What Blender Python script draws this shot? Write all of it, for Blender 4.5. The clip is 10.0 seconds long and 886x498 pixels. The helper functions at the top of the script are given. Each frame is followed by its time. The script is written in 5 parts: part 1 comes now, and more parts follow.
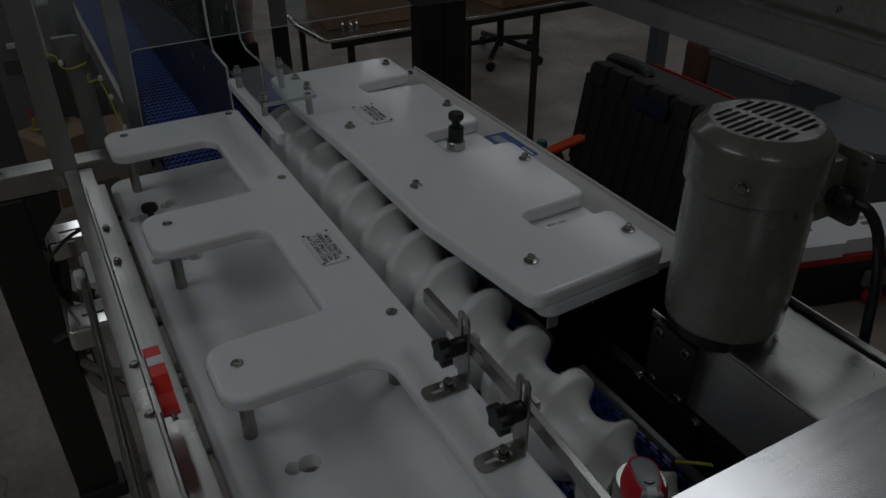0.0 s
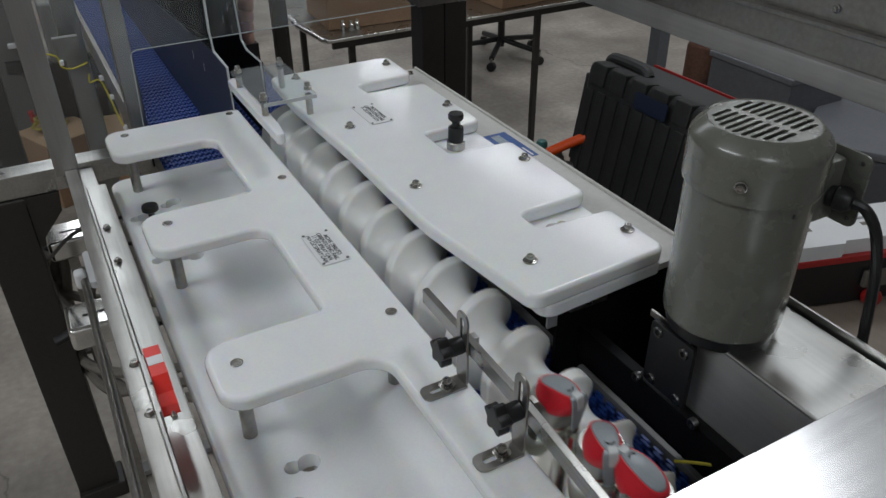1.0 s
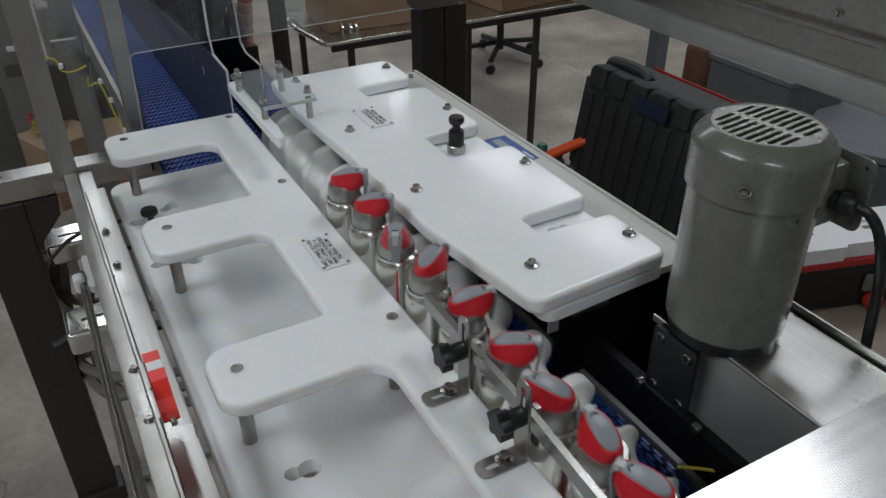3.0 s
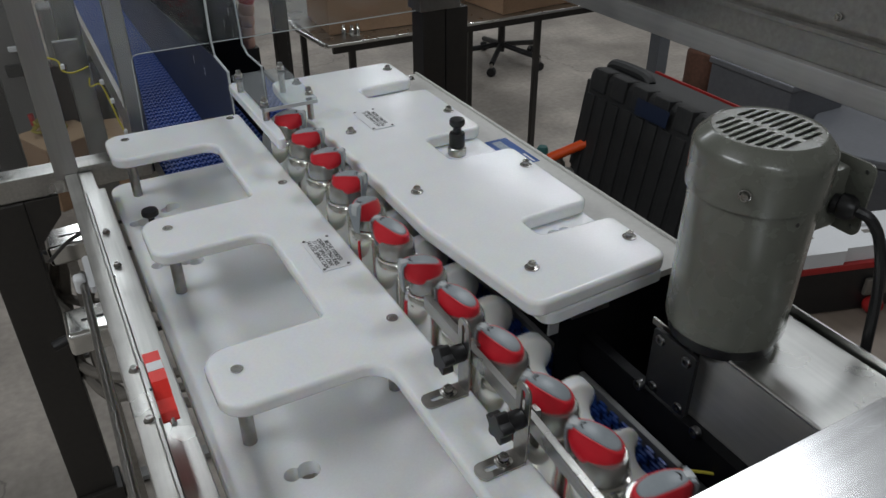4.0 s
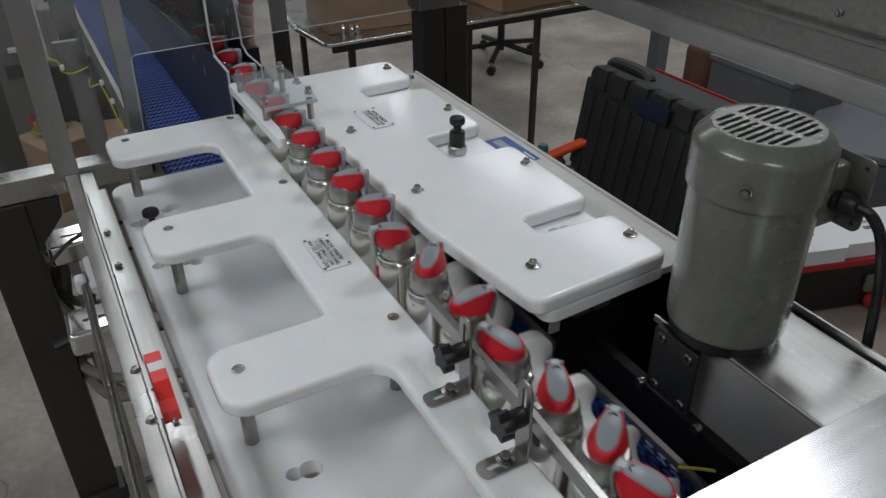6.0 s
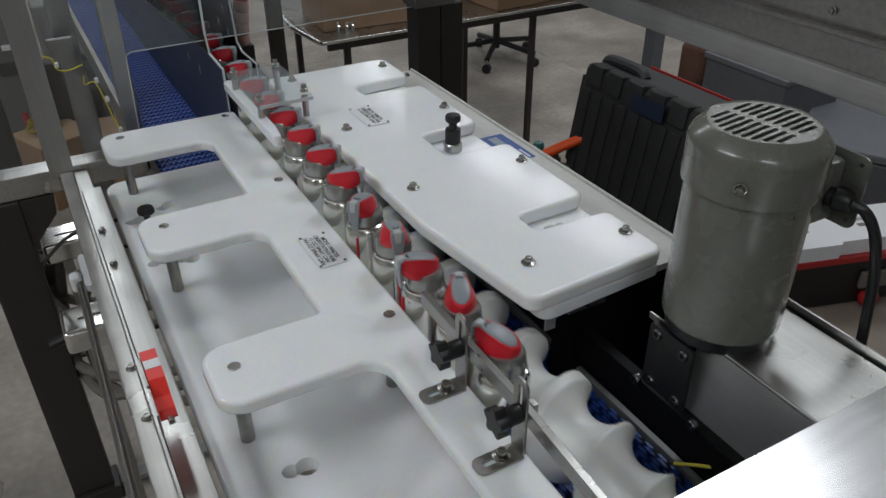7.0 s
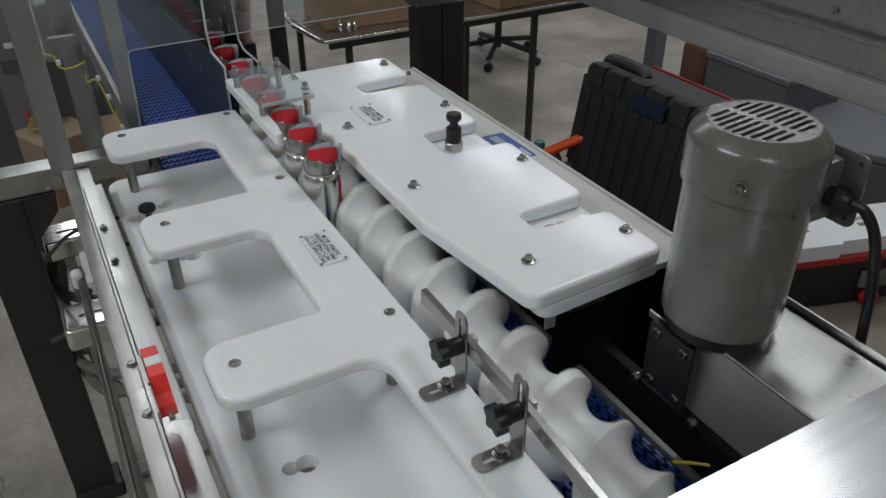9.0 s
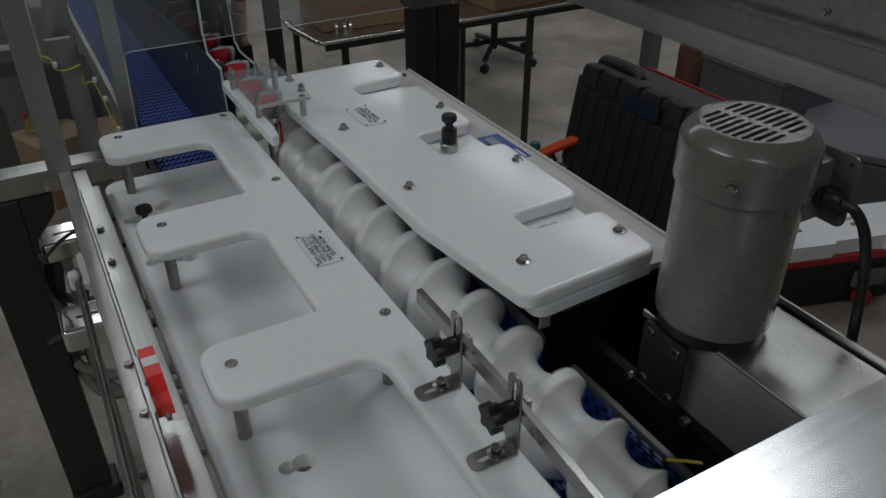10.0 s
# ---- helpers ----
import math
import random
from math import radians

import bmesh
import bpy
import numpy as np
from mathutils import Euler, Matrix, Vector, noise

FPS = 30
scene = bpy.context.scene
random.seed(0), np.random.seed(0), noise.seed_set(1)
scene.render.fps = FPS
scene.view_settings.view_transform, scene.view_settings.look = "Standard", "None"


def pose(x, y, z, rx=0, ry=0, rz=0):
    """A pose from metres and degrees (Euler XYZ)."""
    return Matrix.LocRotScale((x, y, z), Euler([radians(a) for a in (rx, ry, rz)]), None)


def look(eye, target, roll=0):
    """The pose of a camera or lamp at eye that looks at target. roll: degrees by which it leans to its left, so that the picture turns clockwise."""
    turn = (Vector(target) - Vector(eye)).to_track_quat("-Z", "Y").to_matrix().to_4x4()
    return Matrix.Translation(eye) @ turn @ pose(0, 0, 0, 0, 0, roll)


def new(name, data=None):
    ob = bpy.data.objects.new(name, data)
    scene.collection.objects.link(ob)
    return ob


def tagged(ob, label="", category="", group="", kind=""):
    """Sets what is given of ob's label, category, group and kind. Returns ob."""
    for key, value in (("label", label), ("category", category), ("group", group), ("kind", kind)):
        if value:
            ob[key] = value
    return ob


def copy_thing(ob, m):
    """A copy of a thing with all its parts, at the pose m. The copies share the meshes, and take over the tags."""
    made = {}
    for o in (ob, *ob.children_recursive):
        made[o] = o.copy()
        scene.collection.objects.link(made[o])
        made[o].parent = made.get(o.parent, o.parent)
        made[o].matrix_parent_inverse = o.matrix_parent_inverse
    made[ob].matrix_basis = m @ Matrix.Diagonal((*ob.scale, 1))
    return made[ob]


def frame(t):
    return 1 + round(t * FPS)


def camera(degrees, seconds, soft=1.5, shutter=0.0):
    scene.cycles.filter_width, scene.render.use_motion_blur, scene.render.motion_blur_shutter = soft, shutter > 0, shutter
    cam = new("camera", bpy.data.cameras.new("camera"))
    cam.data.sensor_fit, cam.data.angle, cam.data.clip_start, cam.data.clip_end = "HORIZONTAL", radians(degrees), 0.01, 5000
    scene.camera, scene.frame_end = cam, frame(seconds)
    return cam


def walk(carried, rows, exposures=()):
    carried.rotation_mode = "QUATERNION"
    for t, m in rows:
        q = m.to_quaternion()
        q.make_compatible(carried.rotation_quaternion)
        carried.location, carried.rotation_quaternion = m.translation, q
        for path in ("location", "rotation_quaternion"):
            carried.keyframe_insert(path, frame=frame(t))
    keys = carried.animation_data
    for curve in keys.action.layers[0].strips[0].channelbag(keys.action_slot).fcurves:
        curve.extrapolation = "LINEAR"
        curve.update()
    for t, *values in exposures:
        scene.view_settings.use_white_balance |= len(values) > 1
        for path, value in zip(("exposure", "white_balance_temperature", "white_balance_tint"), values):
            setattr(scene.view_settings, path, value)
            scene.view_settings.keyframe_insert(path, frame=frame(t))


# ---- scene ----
cam = camera(59.9, 10.0, soft=1.5, shutter=0.5)
PATH = [
    (0, (-0.001, -0.004, 1.742), (0.804, 1.481, 0.672), -0.5),
    (0.5, (-0.001, -0.006, 1.741), (0.802, 1.481, 0.672), -0.5),
    (1, (0.0, -0.007, 1.743), (0.803, 1.48, 0.673), -0.5),
    (1.5, (0.0, -0.006, 1.742), (0.805, 1.481, 0.674), -0.5),
    (2, (-0.001, -0.002, 1.741), (0.801, 1.486, 0.671), -0.6),
    (2.5, (0.0, 0.0, 1.742), (0.805, 1.487, 0.674), -0.6),
    (4, (-0.001, -0.001, 1.743), (0.808, 1.49, 0.683), -0.2),
    (4.5, (-0.002, -0.002, 1.744), (0.804, 1.489, 0.682), -0.4),
    (5, (-0.003, -0.004, 1.743), (0.802, 1.487, 0.679), -0.7),
    (5.5, (-0.001, -0.001, 1.743), (0.802, 1.492, 0.682), -0.6),
    (7, (-0.002, -0.002, 1.742), (0.813, 1.48, 0.676), -0.4),
    (7.5, (-0.004, -0.003, 1.743), (0.812, 1.481, 0.678), -0.3),
    (8, (-0.004, -0.002, 1.742), (0.81, 1.484, 0.68), -0.2),
    (8.5, (-0.002, -0.002, 1.741), (0.812, 1.481, 0.675), -0.2),
    (9, (-0.002, -0.005, 1.742), (0.81, 1.479, 0.673), -0.3),
    (9.5, (-0.007, -0.009, 1.743), (0.815, 1.473, 0.682), -0.1),
    (10, (-0.003, -0.012, 1.745), (0.816, 1.469, 0.679), -0.3),
]
walk(cam, [(t, look(eye, target, roll)) for t, eye, target, roll in PATH], exposures=[(0.0, -2.1), (0.3, -0.9), (0.6, -0.35), (1.0, -0.05), (1.3, 0.0), (9.4, 0.0), (9.7, -0.25), (10.0, -0.75)])

# ---- world and lights ----
world = bpy.data.worlds.new("hall_air")
scene.world = world
world.use_nodes = True
world.node_tree.nodes["Background"].inputs[0].default_value = (0.9, 0.95, 1.0, 1)
world.node_tree.nodes["Background"].inputs[1].default_value = 0.05


def hall_lamp(x, y, z, w, d, watts):
    data = bpy.data.lights.new("ceiling_lamp", "AREA")
    data.shape, data.size, data.size_y, data.energy, data.color = "RECTANGLE", w, d, watts * 1.08, (0.905, 0.950, 1.0)
    ob = new("ceiling_lamp", data)
    ob.matrix_basis = pose(x, y, z)
    return ob


for lx, ly, lw in ((-3.0, 1.2, 78), (-1.2, -3.0, 46), (5.2, 0.6, 34)):
    hall_lamp(lx, ly, 4.3, 1.0, 2.4, lw)
for ly in (4.6, 7.2, 9.6):
    hall_lamp(4.35, ly, 4.3, 0.10, 2.4, 17)
    hall_lamp(0.10, ly, 4.3, 0.30, 2.4, 18)
hall_lamp(6.6, 5.0, 4.3, 0.12, 1.6, 9)
hall_lamp(2.75, 1.95, 4.3, 1.1, 1.1, 40)


# ---- materials ----
def mat(name, color, rough=0.5, metal=0.0, grain=0.0, scale=200.0, bump=0.0, stretch=(1, 1, 1), wear=0.0, coat=0.0, sss=0.0, spec=0.5, rvar=0.0):
    m = bpy.data.materials.new(name)
    m.use_nodes = True
    nt = m.node_tree
    b = nt.nodes["Principled BSDF"]
    b.inputs["Base Color"].default_value = (*color, 1)
    b.inputs["Roughness"].default_value = rough
    b.inputs["Metallic"].default_value = metal
    b.inputs["Specular IOR Level"].default_value = spec
    if coat:
        b.inputs["Coat Weight"].default_value = coat
        b.inputs["Coat Roughness"].default_value = 0.15
    if sss:
        b.inputs["Subsurface Weight"].default_value = sss
        b.inputs["Subsurface Radius"].default_value = (0.014, 0.011, 0.007)
        b.inputs["Subsurface Scale"].default_value = 0.6
    if grain or wear or bump or rvar:
        co = nt.nodes.new("ShaderNodeTexCoord")
        mp = nt.nodes.new("ShaderNodeMapping")
        mp.inputs["Scale"].default_value = stretch
        nt.links.new(co.outputs["Object"], mp.inputs["Vector"])
        fine = nt.nodes.new("ShaderNodeTexNoise")
        fine.inputs["Scale"].default_value, fine.inputs["Detail"].default_value = scale, 4
        nt.links.new(mp.outputs["Vector"], fine.inputs["Vector"])
        big = nt.nodes.new("ShaderNodeTexNoise")
        big.inputs["Scale"].default_value, big.inputs["Detail"].default_value = max(scale / 14, 1.2), 5
        nt.links.new(co.outputs["Object"], big.inputs["Vector"])
        r1 = nt.nodes.new("ShaderNodeMapRange")
        r1.inputs["From Min"].default_value, r1.inputs["From Max"].default_value = 0.3, 0.7
        r1.inputs["To Min"].default_value, r1.inputs["To Max"].default_value = 1 - grain, 1 + grain
        nt.links.new(fine.outputs["Fac"], r1.inputs["Value"])
        r2 = nt.nodes.new("ShaderNodeMapRange")
        r2.inputs["From Min"].default_value, r2.inputs["From Max"].default_value = 0.3, 0.7
        r2.inputs["To Min"].default_value, r2.inputs["To Max"].default_value = 1 - wear, 1 + wear * 0.5
        nt.links.new(big.outputs["Fac"], r2.inputs["Value"])
        mul = nt.nodes.new("ShaderNodeMath")
        mul.operation = "MULTIPLY"
        nt.links.new(r1.outputs[0], mul.inputs[0])
        nt.links.new(r2.outputs[0], mul.inputs[1])
        mix = nt.nodes.new("ShaderNodeVectorMath")
        mix.operation = "SCALE"
        mix.inputs[0].default_value = color
        nt.links.new(mul.outputs[0], mix.inputs["Scale"])
        nt.links.new(mix.outputs[0], b.inputs["Base Color"])
        if bump:
            bp = nt.nodes.new("ShaderNodeBump")
            bp.inputs["Strength"].default_value, bp.inputs["Distance"].default_value = bump, 0.001
            nt.links.new(fine.outputs["Fac"], bp.inputs["Height"])
            nt.links.new(bp.outputs[0], b.inputs["Normal"])
        if rvar:
            r3 = nt.nodes.new("ShaderNodeMapRange")
            r3.inputs["From Min"].default_value, r3.inputs["From Max"].default_value = 0.3, 0.7
            r3.inputs["To Min"].default_value, r3.inputs["To Max"].default_value = max(rough - rvar, 0.02), rough + rvar
            nt.links.new(big.outputs["Fac"], r3.inputs["Value"])
            nt.links.new(r3.outputs[0], b.inputs["Roughness"])
    return m


def clear(name, tint, haze, rough=0.05, gloss=0.04):
    """Clear sheet plastic: mostly passes light straight through, with a little scattered film on it."""
    m = bpy.data.materials.new(name)
    m.use_nodes = True
    nt = m.node_tree
    nt.nodes.remove(nt.nodes["Principled BSDF"])
    tr = nt.nodes.new("ShaderNodeBsdfTransparent")
    tr.inputs[0].default_value = (*tint, 1)
    gl = nt.nodes.new("ShaderNodeBsdfGlossy")
    gl.inputs["Roughness"].default_value = rough
    df = nt.nodes.new("ShaderNodeBsdfDiffuse")
    df.inputs[0].default_value = (0.75, 0.78, 0.8, 1)
    no = nt.nodes.new("ShaderNodeTexNoise")
    no.inputs["Scale"].default_value = 3.0
    mr = nt.nodes.new("ShaderNodeMapRange")
    mr.inputs["To Min"].default_value, mr.inputs["To Max"].default_value = haze * 0.6, haze * 1.4
    nt.links.new(no.outputs["Fac"], mr.inputs["Value"])
    m1 = nt.nodes.new("ShaderNodeMixShader")
    nt.links.new(mr.outputs[0], m1.inputs[0])
    nt.links.new(tr.outputs[0], m1.inputs[1])
    nt.links.new(df.outputs[0], m1.inputs[2])
    m2 = nt.nodes.new("ShaderNodeMixShader")
    m2.inputs[0].default_value = gloss
    nt.links.new(m1.outputs[0], m2.inputs[1])
    nt.links.new(gl.outputs[0], m2.inputs[2])
    nt.links.new(m2.outputs[0], nt.nodes["Material Output"].inputs["Surface"])
    return m


UHMW = mat("white_polyethylene", (0.88, 0.90, 0.91), 0.15, grain=0.02, scale=260, bump=0.02, wear=0.02, sss=0.45)
SCREWM = mat("feed_screw_plastic", (0.88, 0.885, 0.87), 0.36, grain=0.015, scale=60, wear=0.03, sss=0.35)
STEEL = mat("brushed_steel", (0.48, 0.475, 0.455), 0.33, 1.0, grain=0.10, scale=160, bump=0.05, stretch=(1, 0.05, 1), wear=0.10, rvar=0.08)
STEELX = mat("brushed_steel_sheet", (0.66, 0.66, 0.65), 0.24, 1.0, grain=0.06, scale=220, bump=0.04, stretch=(0.04, 1, 1), wear=0.08, rvar=0.07)
HOODSTEEL = mat("cover_steel", (0.46, 0.46, 0.46), 0.25, 1.0, grain=0.08, scale=200, bump=0.04, stretch=(0.04, 1, 1), wear=0.10, rvar=0.03)
STEELD = mat("dull_steel", (0.36, 0.35, 0.33), 0.36, 1.0, grain=0.10, scale=90, wear=0.15, rvar=0.08)
CHROME = mat("polished_steel", (0.72, 0.72, 0.70), 0.14, 1.0, grain=0.04, scale=120, wear=0.05)
PALETRAY = mat("pale_grey_sheet", (0.60, 0.59, 0.56), 0.38, grain=0.04, scale=90, wear=0.08, rvar=0.05)
STEELSOFT = mat("soft_brushed_steel", (0.56, 0.56, 0.56), 0.42, 0.6, grain=0.06, scale=160, wear=0.08, stretch=(1, 0.05, 1))
STEELTOP = mat("satin_steel_top", (0.56, 0.56, 0.54), 0.28, 1.0, grain=0.05, scale=160, wear=0.10, stretch=(1, 0.06, 1), rvar=0.015)
RAILSTEEL = mat("bright_rail_steel", (0.60, 0.59, 0.56), 0.32, 0.85, grain=0.08, scale=160, stretch=(1, 0.05, 1), wear=0.22, rvar=0.08)
BARSTEEL = mat("worn_bar_steel", (0.34, 0.335, 0.32), 0.30, 1.0, grain=0.10, scale=160, stretch=(1, 0.05, 1), wear=0.15, rvar=0.08)
GUARDSTEEL = mat("dull_guard_sheet", (0.50, 0.495, 0.48), 0.40, 0.7, grain=0.06, scale=120, wear=0.15, stretch=(1, 0.05, 1), rvar=0.05)
STEELZ = mat("brushed_upright", (0.37, 0.37, 0.36), 0.33, 1.0, grain=0.05, scale=160, stretch=(1, 1, 0.04), wear=0.06, rvar=0.05)
SWITCHRED = mat("switch_red", (0.80, 0.035, 0.025), 0.36, grain=0.03, scale=300, wear=0.04)
BOLT = mat("bolt_steel", (0.42, 0.41, 0.39), 0.27, 1.0, grain=0.12, scale=600, wear=0.15)
DARKSTEEL = mat("dark_bolt", (0.16, 0.16, 0.16), 0.35, 1.0, grain=0.1, scale=500, wear=0.1)
BLACK = mat("black_plastic", (0.012, 0.012, 0.013), 0.40, grain=0.12, scale=150, wear=0.1, bump=0.05)
BLACKPANEL = mat("black_sheet", (0.006, 0.006, 0.007), 0.55, grain=0.15, scale=60, wear=0.2, spec=0.12)
CASEBLACK = mat("dusty_black_plastic", (0.024, 0.024, 0.024), 0.55, grain=0.15, scale=120, wear=0.25, bump=0.08)
NAVY = mat("dark_blue_sheet", (0.026, 0.034, 0.066), 0.40, grain=0.12, scale=70, wear=0.15)
BELT = mat("blue_belt_plastic", (0.030, 0.085, 0.36), 0.42, grain=0.10, scale=120, wear=0.12)
# Belt blue darkened in the colour, for the shade below the open grid.
BELTSHADE = mat("shaded_belt_blue", (0.006, 0.010, 0.035), 0.7, grain=0.1, scale=80)
MOTOR = mat("grey_motor_paint", (0.140, 0.145, 0.122), 0.26, grain=0.05, scale=420, bump=0.05, wear=0.05, coat=0.5, rvar=0.05)
RED = mat("red_plastic", (0.64, 0.016, 0.030), 0.42, grain=0.04, scale=300, wear=0.04)
REDDARK = mat("red_enamel", (0.40, 0.02, 0.02), 0.35, grain=0.06, scale=80, wear=0.1)
GREYCAP = mat("grey_plastic", (0.27, 0.30, 0.32), 0.36, grain=0.04, scale=300, wear=0.04)
COLLAR = mat("grey_collar", (0.36, 0.36, 0.34), 0.22, 0.65, grain=0.03, scale=200, wear=0.04)
LIGHTCAP = mat("pale_grey_plastic", (0.48, 0.50, 0.50), 0.35, grain=0.04, scale=300)
TIN = mat("tinplate", (0.70, 0.69, 0.66), 0.15, 1.0, grain=0.03, scale=100, wear=0.04)
CANBODY = mat("can_lacquer", (0.66, 0.66, 0.61), 0.15, 0.92, grain=0.03, scale=40, wear=0.04)
CARD = mat("cardboard", (0.30, 0.19, 0.115), 0.85, grain=0.08, scale=90, wear=0.12, bump=0.1)
CARDIN = mat("cardboard_flap", (0.42, 0.29, 0.18), 0.85, grain=0.07, scale=90, wear=0.1)
CONCRETE = mat("concrete", (0.40, 0.36, 0.315), 0.62, grain=0.12, scale=34, wear=0.32, bump=0.2, rvar=0.1)


def add_cracks(m, size, width, depth):
    """Thin wandering cracks: the borders of large warped cells, darker than the floor around them."""
    nt = m.node_tree
    b = nt.nodes["Principled BSDF"]
    old = b.inputs["Base Color"].links[0].from_socket
    co = nt.nodes.new("ShaderNodeTexCoord")
    warp = nt.nodes.new("ShaderNodeTexNoise")
    warp.inputs["Scale"].default_value, warp.inputs["Detail"].default_value = 3.0, 6
    nt.links.new(co.outputs["Object"], warp.inputs["Vector"])
    mix = nt.nodes.new("ShaderNodeVectorMath")
    mix.operation = "MULTIPLY_ADD"
    mix.inputs[1].default_value = (0.35, 0.35, 0.35)
    nt.links.new(warp.outputs["Color"], mix.inputs[0])
    nt.links.new(co.outputs["Object"], mix.inputs[2])
    cell = nt.nodes.new("ShaderNodeTexVoronoi")
    cell.feature = "DISTANCE_TO_EDGE"
    cell.inputs["Scale"].default_value = size
    nt.links.new(mix.outputs[0], cell.inputs["Vector"])
    line = nt.nodes.new("ShaderNodeMapRange")
    line.inputs["From Min"].default_value, line.inputs["From Max"].default_value = 0.0, width
    line.inputs["To Min"].default_value, line.inputs["To Max"].default_value = depth, 1.0
    nt.links.new(cell.outputs["Distance"], line.inputs["Value"])
    stain = nt.nodes.new("ShaderNodeTexNoise")
    stain.inputs["Scale"].default_value, stain.inputs["Detail"].default_value = 1.7, 8
    nt.links.new(co.outputs["Object"], stain.inputs["Vector"])
    spots = nt.nodes.new("ShaderNodeMapRange")
    spots.inputs["From Min"].default_value, spots.inputs["From Max"].default_value = 0.38, 0.62
    spots.inputs["To Min"].default_value, spots.inputs["To Max"].default_value = 0.78, 1.12
    nt.links.new(stain.outputs["Fac"], spots.inputs["Value"])
    mul = nt.nodes.new("ShaderNodeMath")
    mul.operation = "MULTIPLY"
    nt.links.new(line.outputs[0], mul.inputs[0])
    nt.links.new(spots.outputs[0], mul.inputs[1])
    out = nt.nodes.new("ShaderNodeVectorMath")
    out.operation = "SCALE"
    nt.links.new(old, out.inputs[0])
    nt.links.new(mul.outputs[0], out.inputs["Scale"])
    nt.links.new(out.outputs[0], b.inputs["Base Color"])


add_cracks(CONCRETE, 0.5, 0.003, 0.62)
PAINTWALL = mat("painted_wall", (0.58, 0.57, 0.55), 0.8, grain=0.03, scale=25, wear=0.1)
CEIL = mat("ceiling_sheet", (0.70, 0.70, 0.69), 0.8, grain=0.03, scale=12, wear=0.1)
WHITEPL = mat("white_plastic", (0.74, 0.75, 0.76), 0.35, grain=0.02, scale=200, wear=0.04)
LABELM = mat("engraved_label", (0.78, 0.79, 0.80), 0.35, grain=0.02, scale=400)
INK = mat("label_ink", (0.02, 0.02, 0.02), 0.6)
BLUELABEL = mat("blue_label", (0.015, 0.08, 0.30), 0.35, grain=0.05, scale=200)
ORANGE = mat("orange_hose", (0.90, 0.10, 0.012), 0.4, grain=0.03, scale=150)
YELLOW = mat("yellow_wire", (0.60, 0.52, 0.06), 0.45, grain=0.03, scale=100)
HOSEYELLOW = mat("dirty_yellow_hose", (0.34, 0.28, 0.03), 0.5, grain=0.1, scale=60, wear=0.2)
PAINTGREY = mat("grey_machine_paint", (0.22, 0.22, 0.215), 0.5, grain=0.05, scale=50, wear=0.15)
TEAL = mat("teal_valve", (0.05, 0.17, 0.16), 0.4, grain=0.05, scale=100)
CABLE = mat("grey_cable", (0.15, 0.135, 0.115), 0.6, grain=0.06, scale=100)
COPPER = mat("copper_tube", (0.40, 0.24, 0.19), 0.5, 0.1, grain=0.1, scale=80)
DARKFRAME = mat("dark_frame_paint", (0.030, 0.027, 0.024), 0.45, grain=0.1, scale=70, wear=0.15)
ACRYLIC = clear("acrylic_sheet", (0.96, 0.97, 0.97), 0.018)
SMOKED = clear("smoked_acrylic", (0.50, 0.52, 0.54), 0.02)
ACRYLIC2 = clear("acrylic_block", (0.93, 0.95, 0.95), 0.12)
EDGE = mat("acrylic_edge", (0.62, 0.66, 0.66), 0.3, grain=0.03, scale=100)


# ---- mesh helpers ----
def box(bm, x0, x1, y0, y1, z0, z1, bev=0.0, seg=2):
    r = bmesh.ops.create_cube(bm, size=1, matrix=Matrix.LocRotScale(((x0 + x1) / 2, (y0 + y1) / 2, (z0 + z1) / 2), None, (x1 - x0, y1 - y0, z1 - z0)))
    if bev:
        edges = list({e for v in r["verts"] for e in v.link_edges})
        bmesh.ops.bevel(bm, geom=edges, offset=bev, segments=seg, profile=0.5, affect="EDGES")
    return bm


def cube(x0, x1, y0, y1, z0, z1, bev=0.0, seg=2):
    return box(bmesh.new(), x0, x1, y0, y1, z0, z1, bev, seg)


def lathe(bm, prof, n=32, m=None):
    """Turn a profile of (radius, height) round z."""
    m = m or Matrix()
    rings = []
    for r, z in prof:
        if r < 1e-6:
            rings.append([bm.verts.new(m @ Vector((0, 0, z)))])
        else:
            rings.append([bm.verts.new(m @ Vector((r * math.cos(2 * math.pi * k / n), r * math.sin(2 * math.pi * k / n), z))) for k in range(n)])
    for a, b in zip(rings, rings[1:]):
        for k in range(n):
            j = (k + 1) % n
            if len(a) == 1 and len(b) == 1:
                continue
            if len(a) == 1:
                bm.faces.new((a[0], b[j], b[k]))
            elif len(b) == 1:
                bm.faces.new((a[k], a[j], b[0]))
            else:
                bm.faces.new((a[k], a[j], b[j], b[k]))
    return bm


def tube(bm, pts, r, n=10):
    """A round bar through points."""
    pts = [Vector(p) for p in pts]
    rings = []
    up = Vector((0.13, 0.21, 0.97))
    for i, p in enumerate(pts):
        d = (pts[min(i + 1, len(pts) - 1)] - pts[max(i - 1, 0)]).normalized()
        a = d.cross(up)
        if a.length < 0.05:
            a = d.cross(Vector((1, 0, 0)))
        a.normalize()
        b = d.cross(a).normalized()
        rings.append([bm.verts.new(p + r * (math.cos(2 * math.pi * k / n) * a + math.sin(2 * math.pi * k / n) * b)) for k in range(n)])
    for a, b in zip(rings, rings[1:]):
        for k in range(n):
            bm.faces.new((a[k], a[(k + 1) % n], b[(k + 1) % n], b[k]))
    bm.faces.new(rings[0])
    bm.faces.new(rings[-1])
    return bm


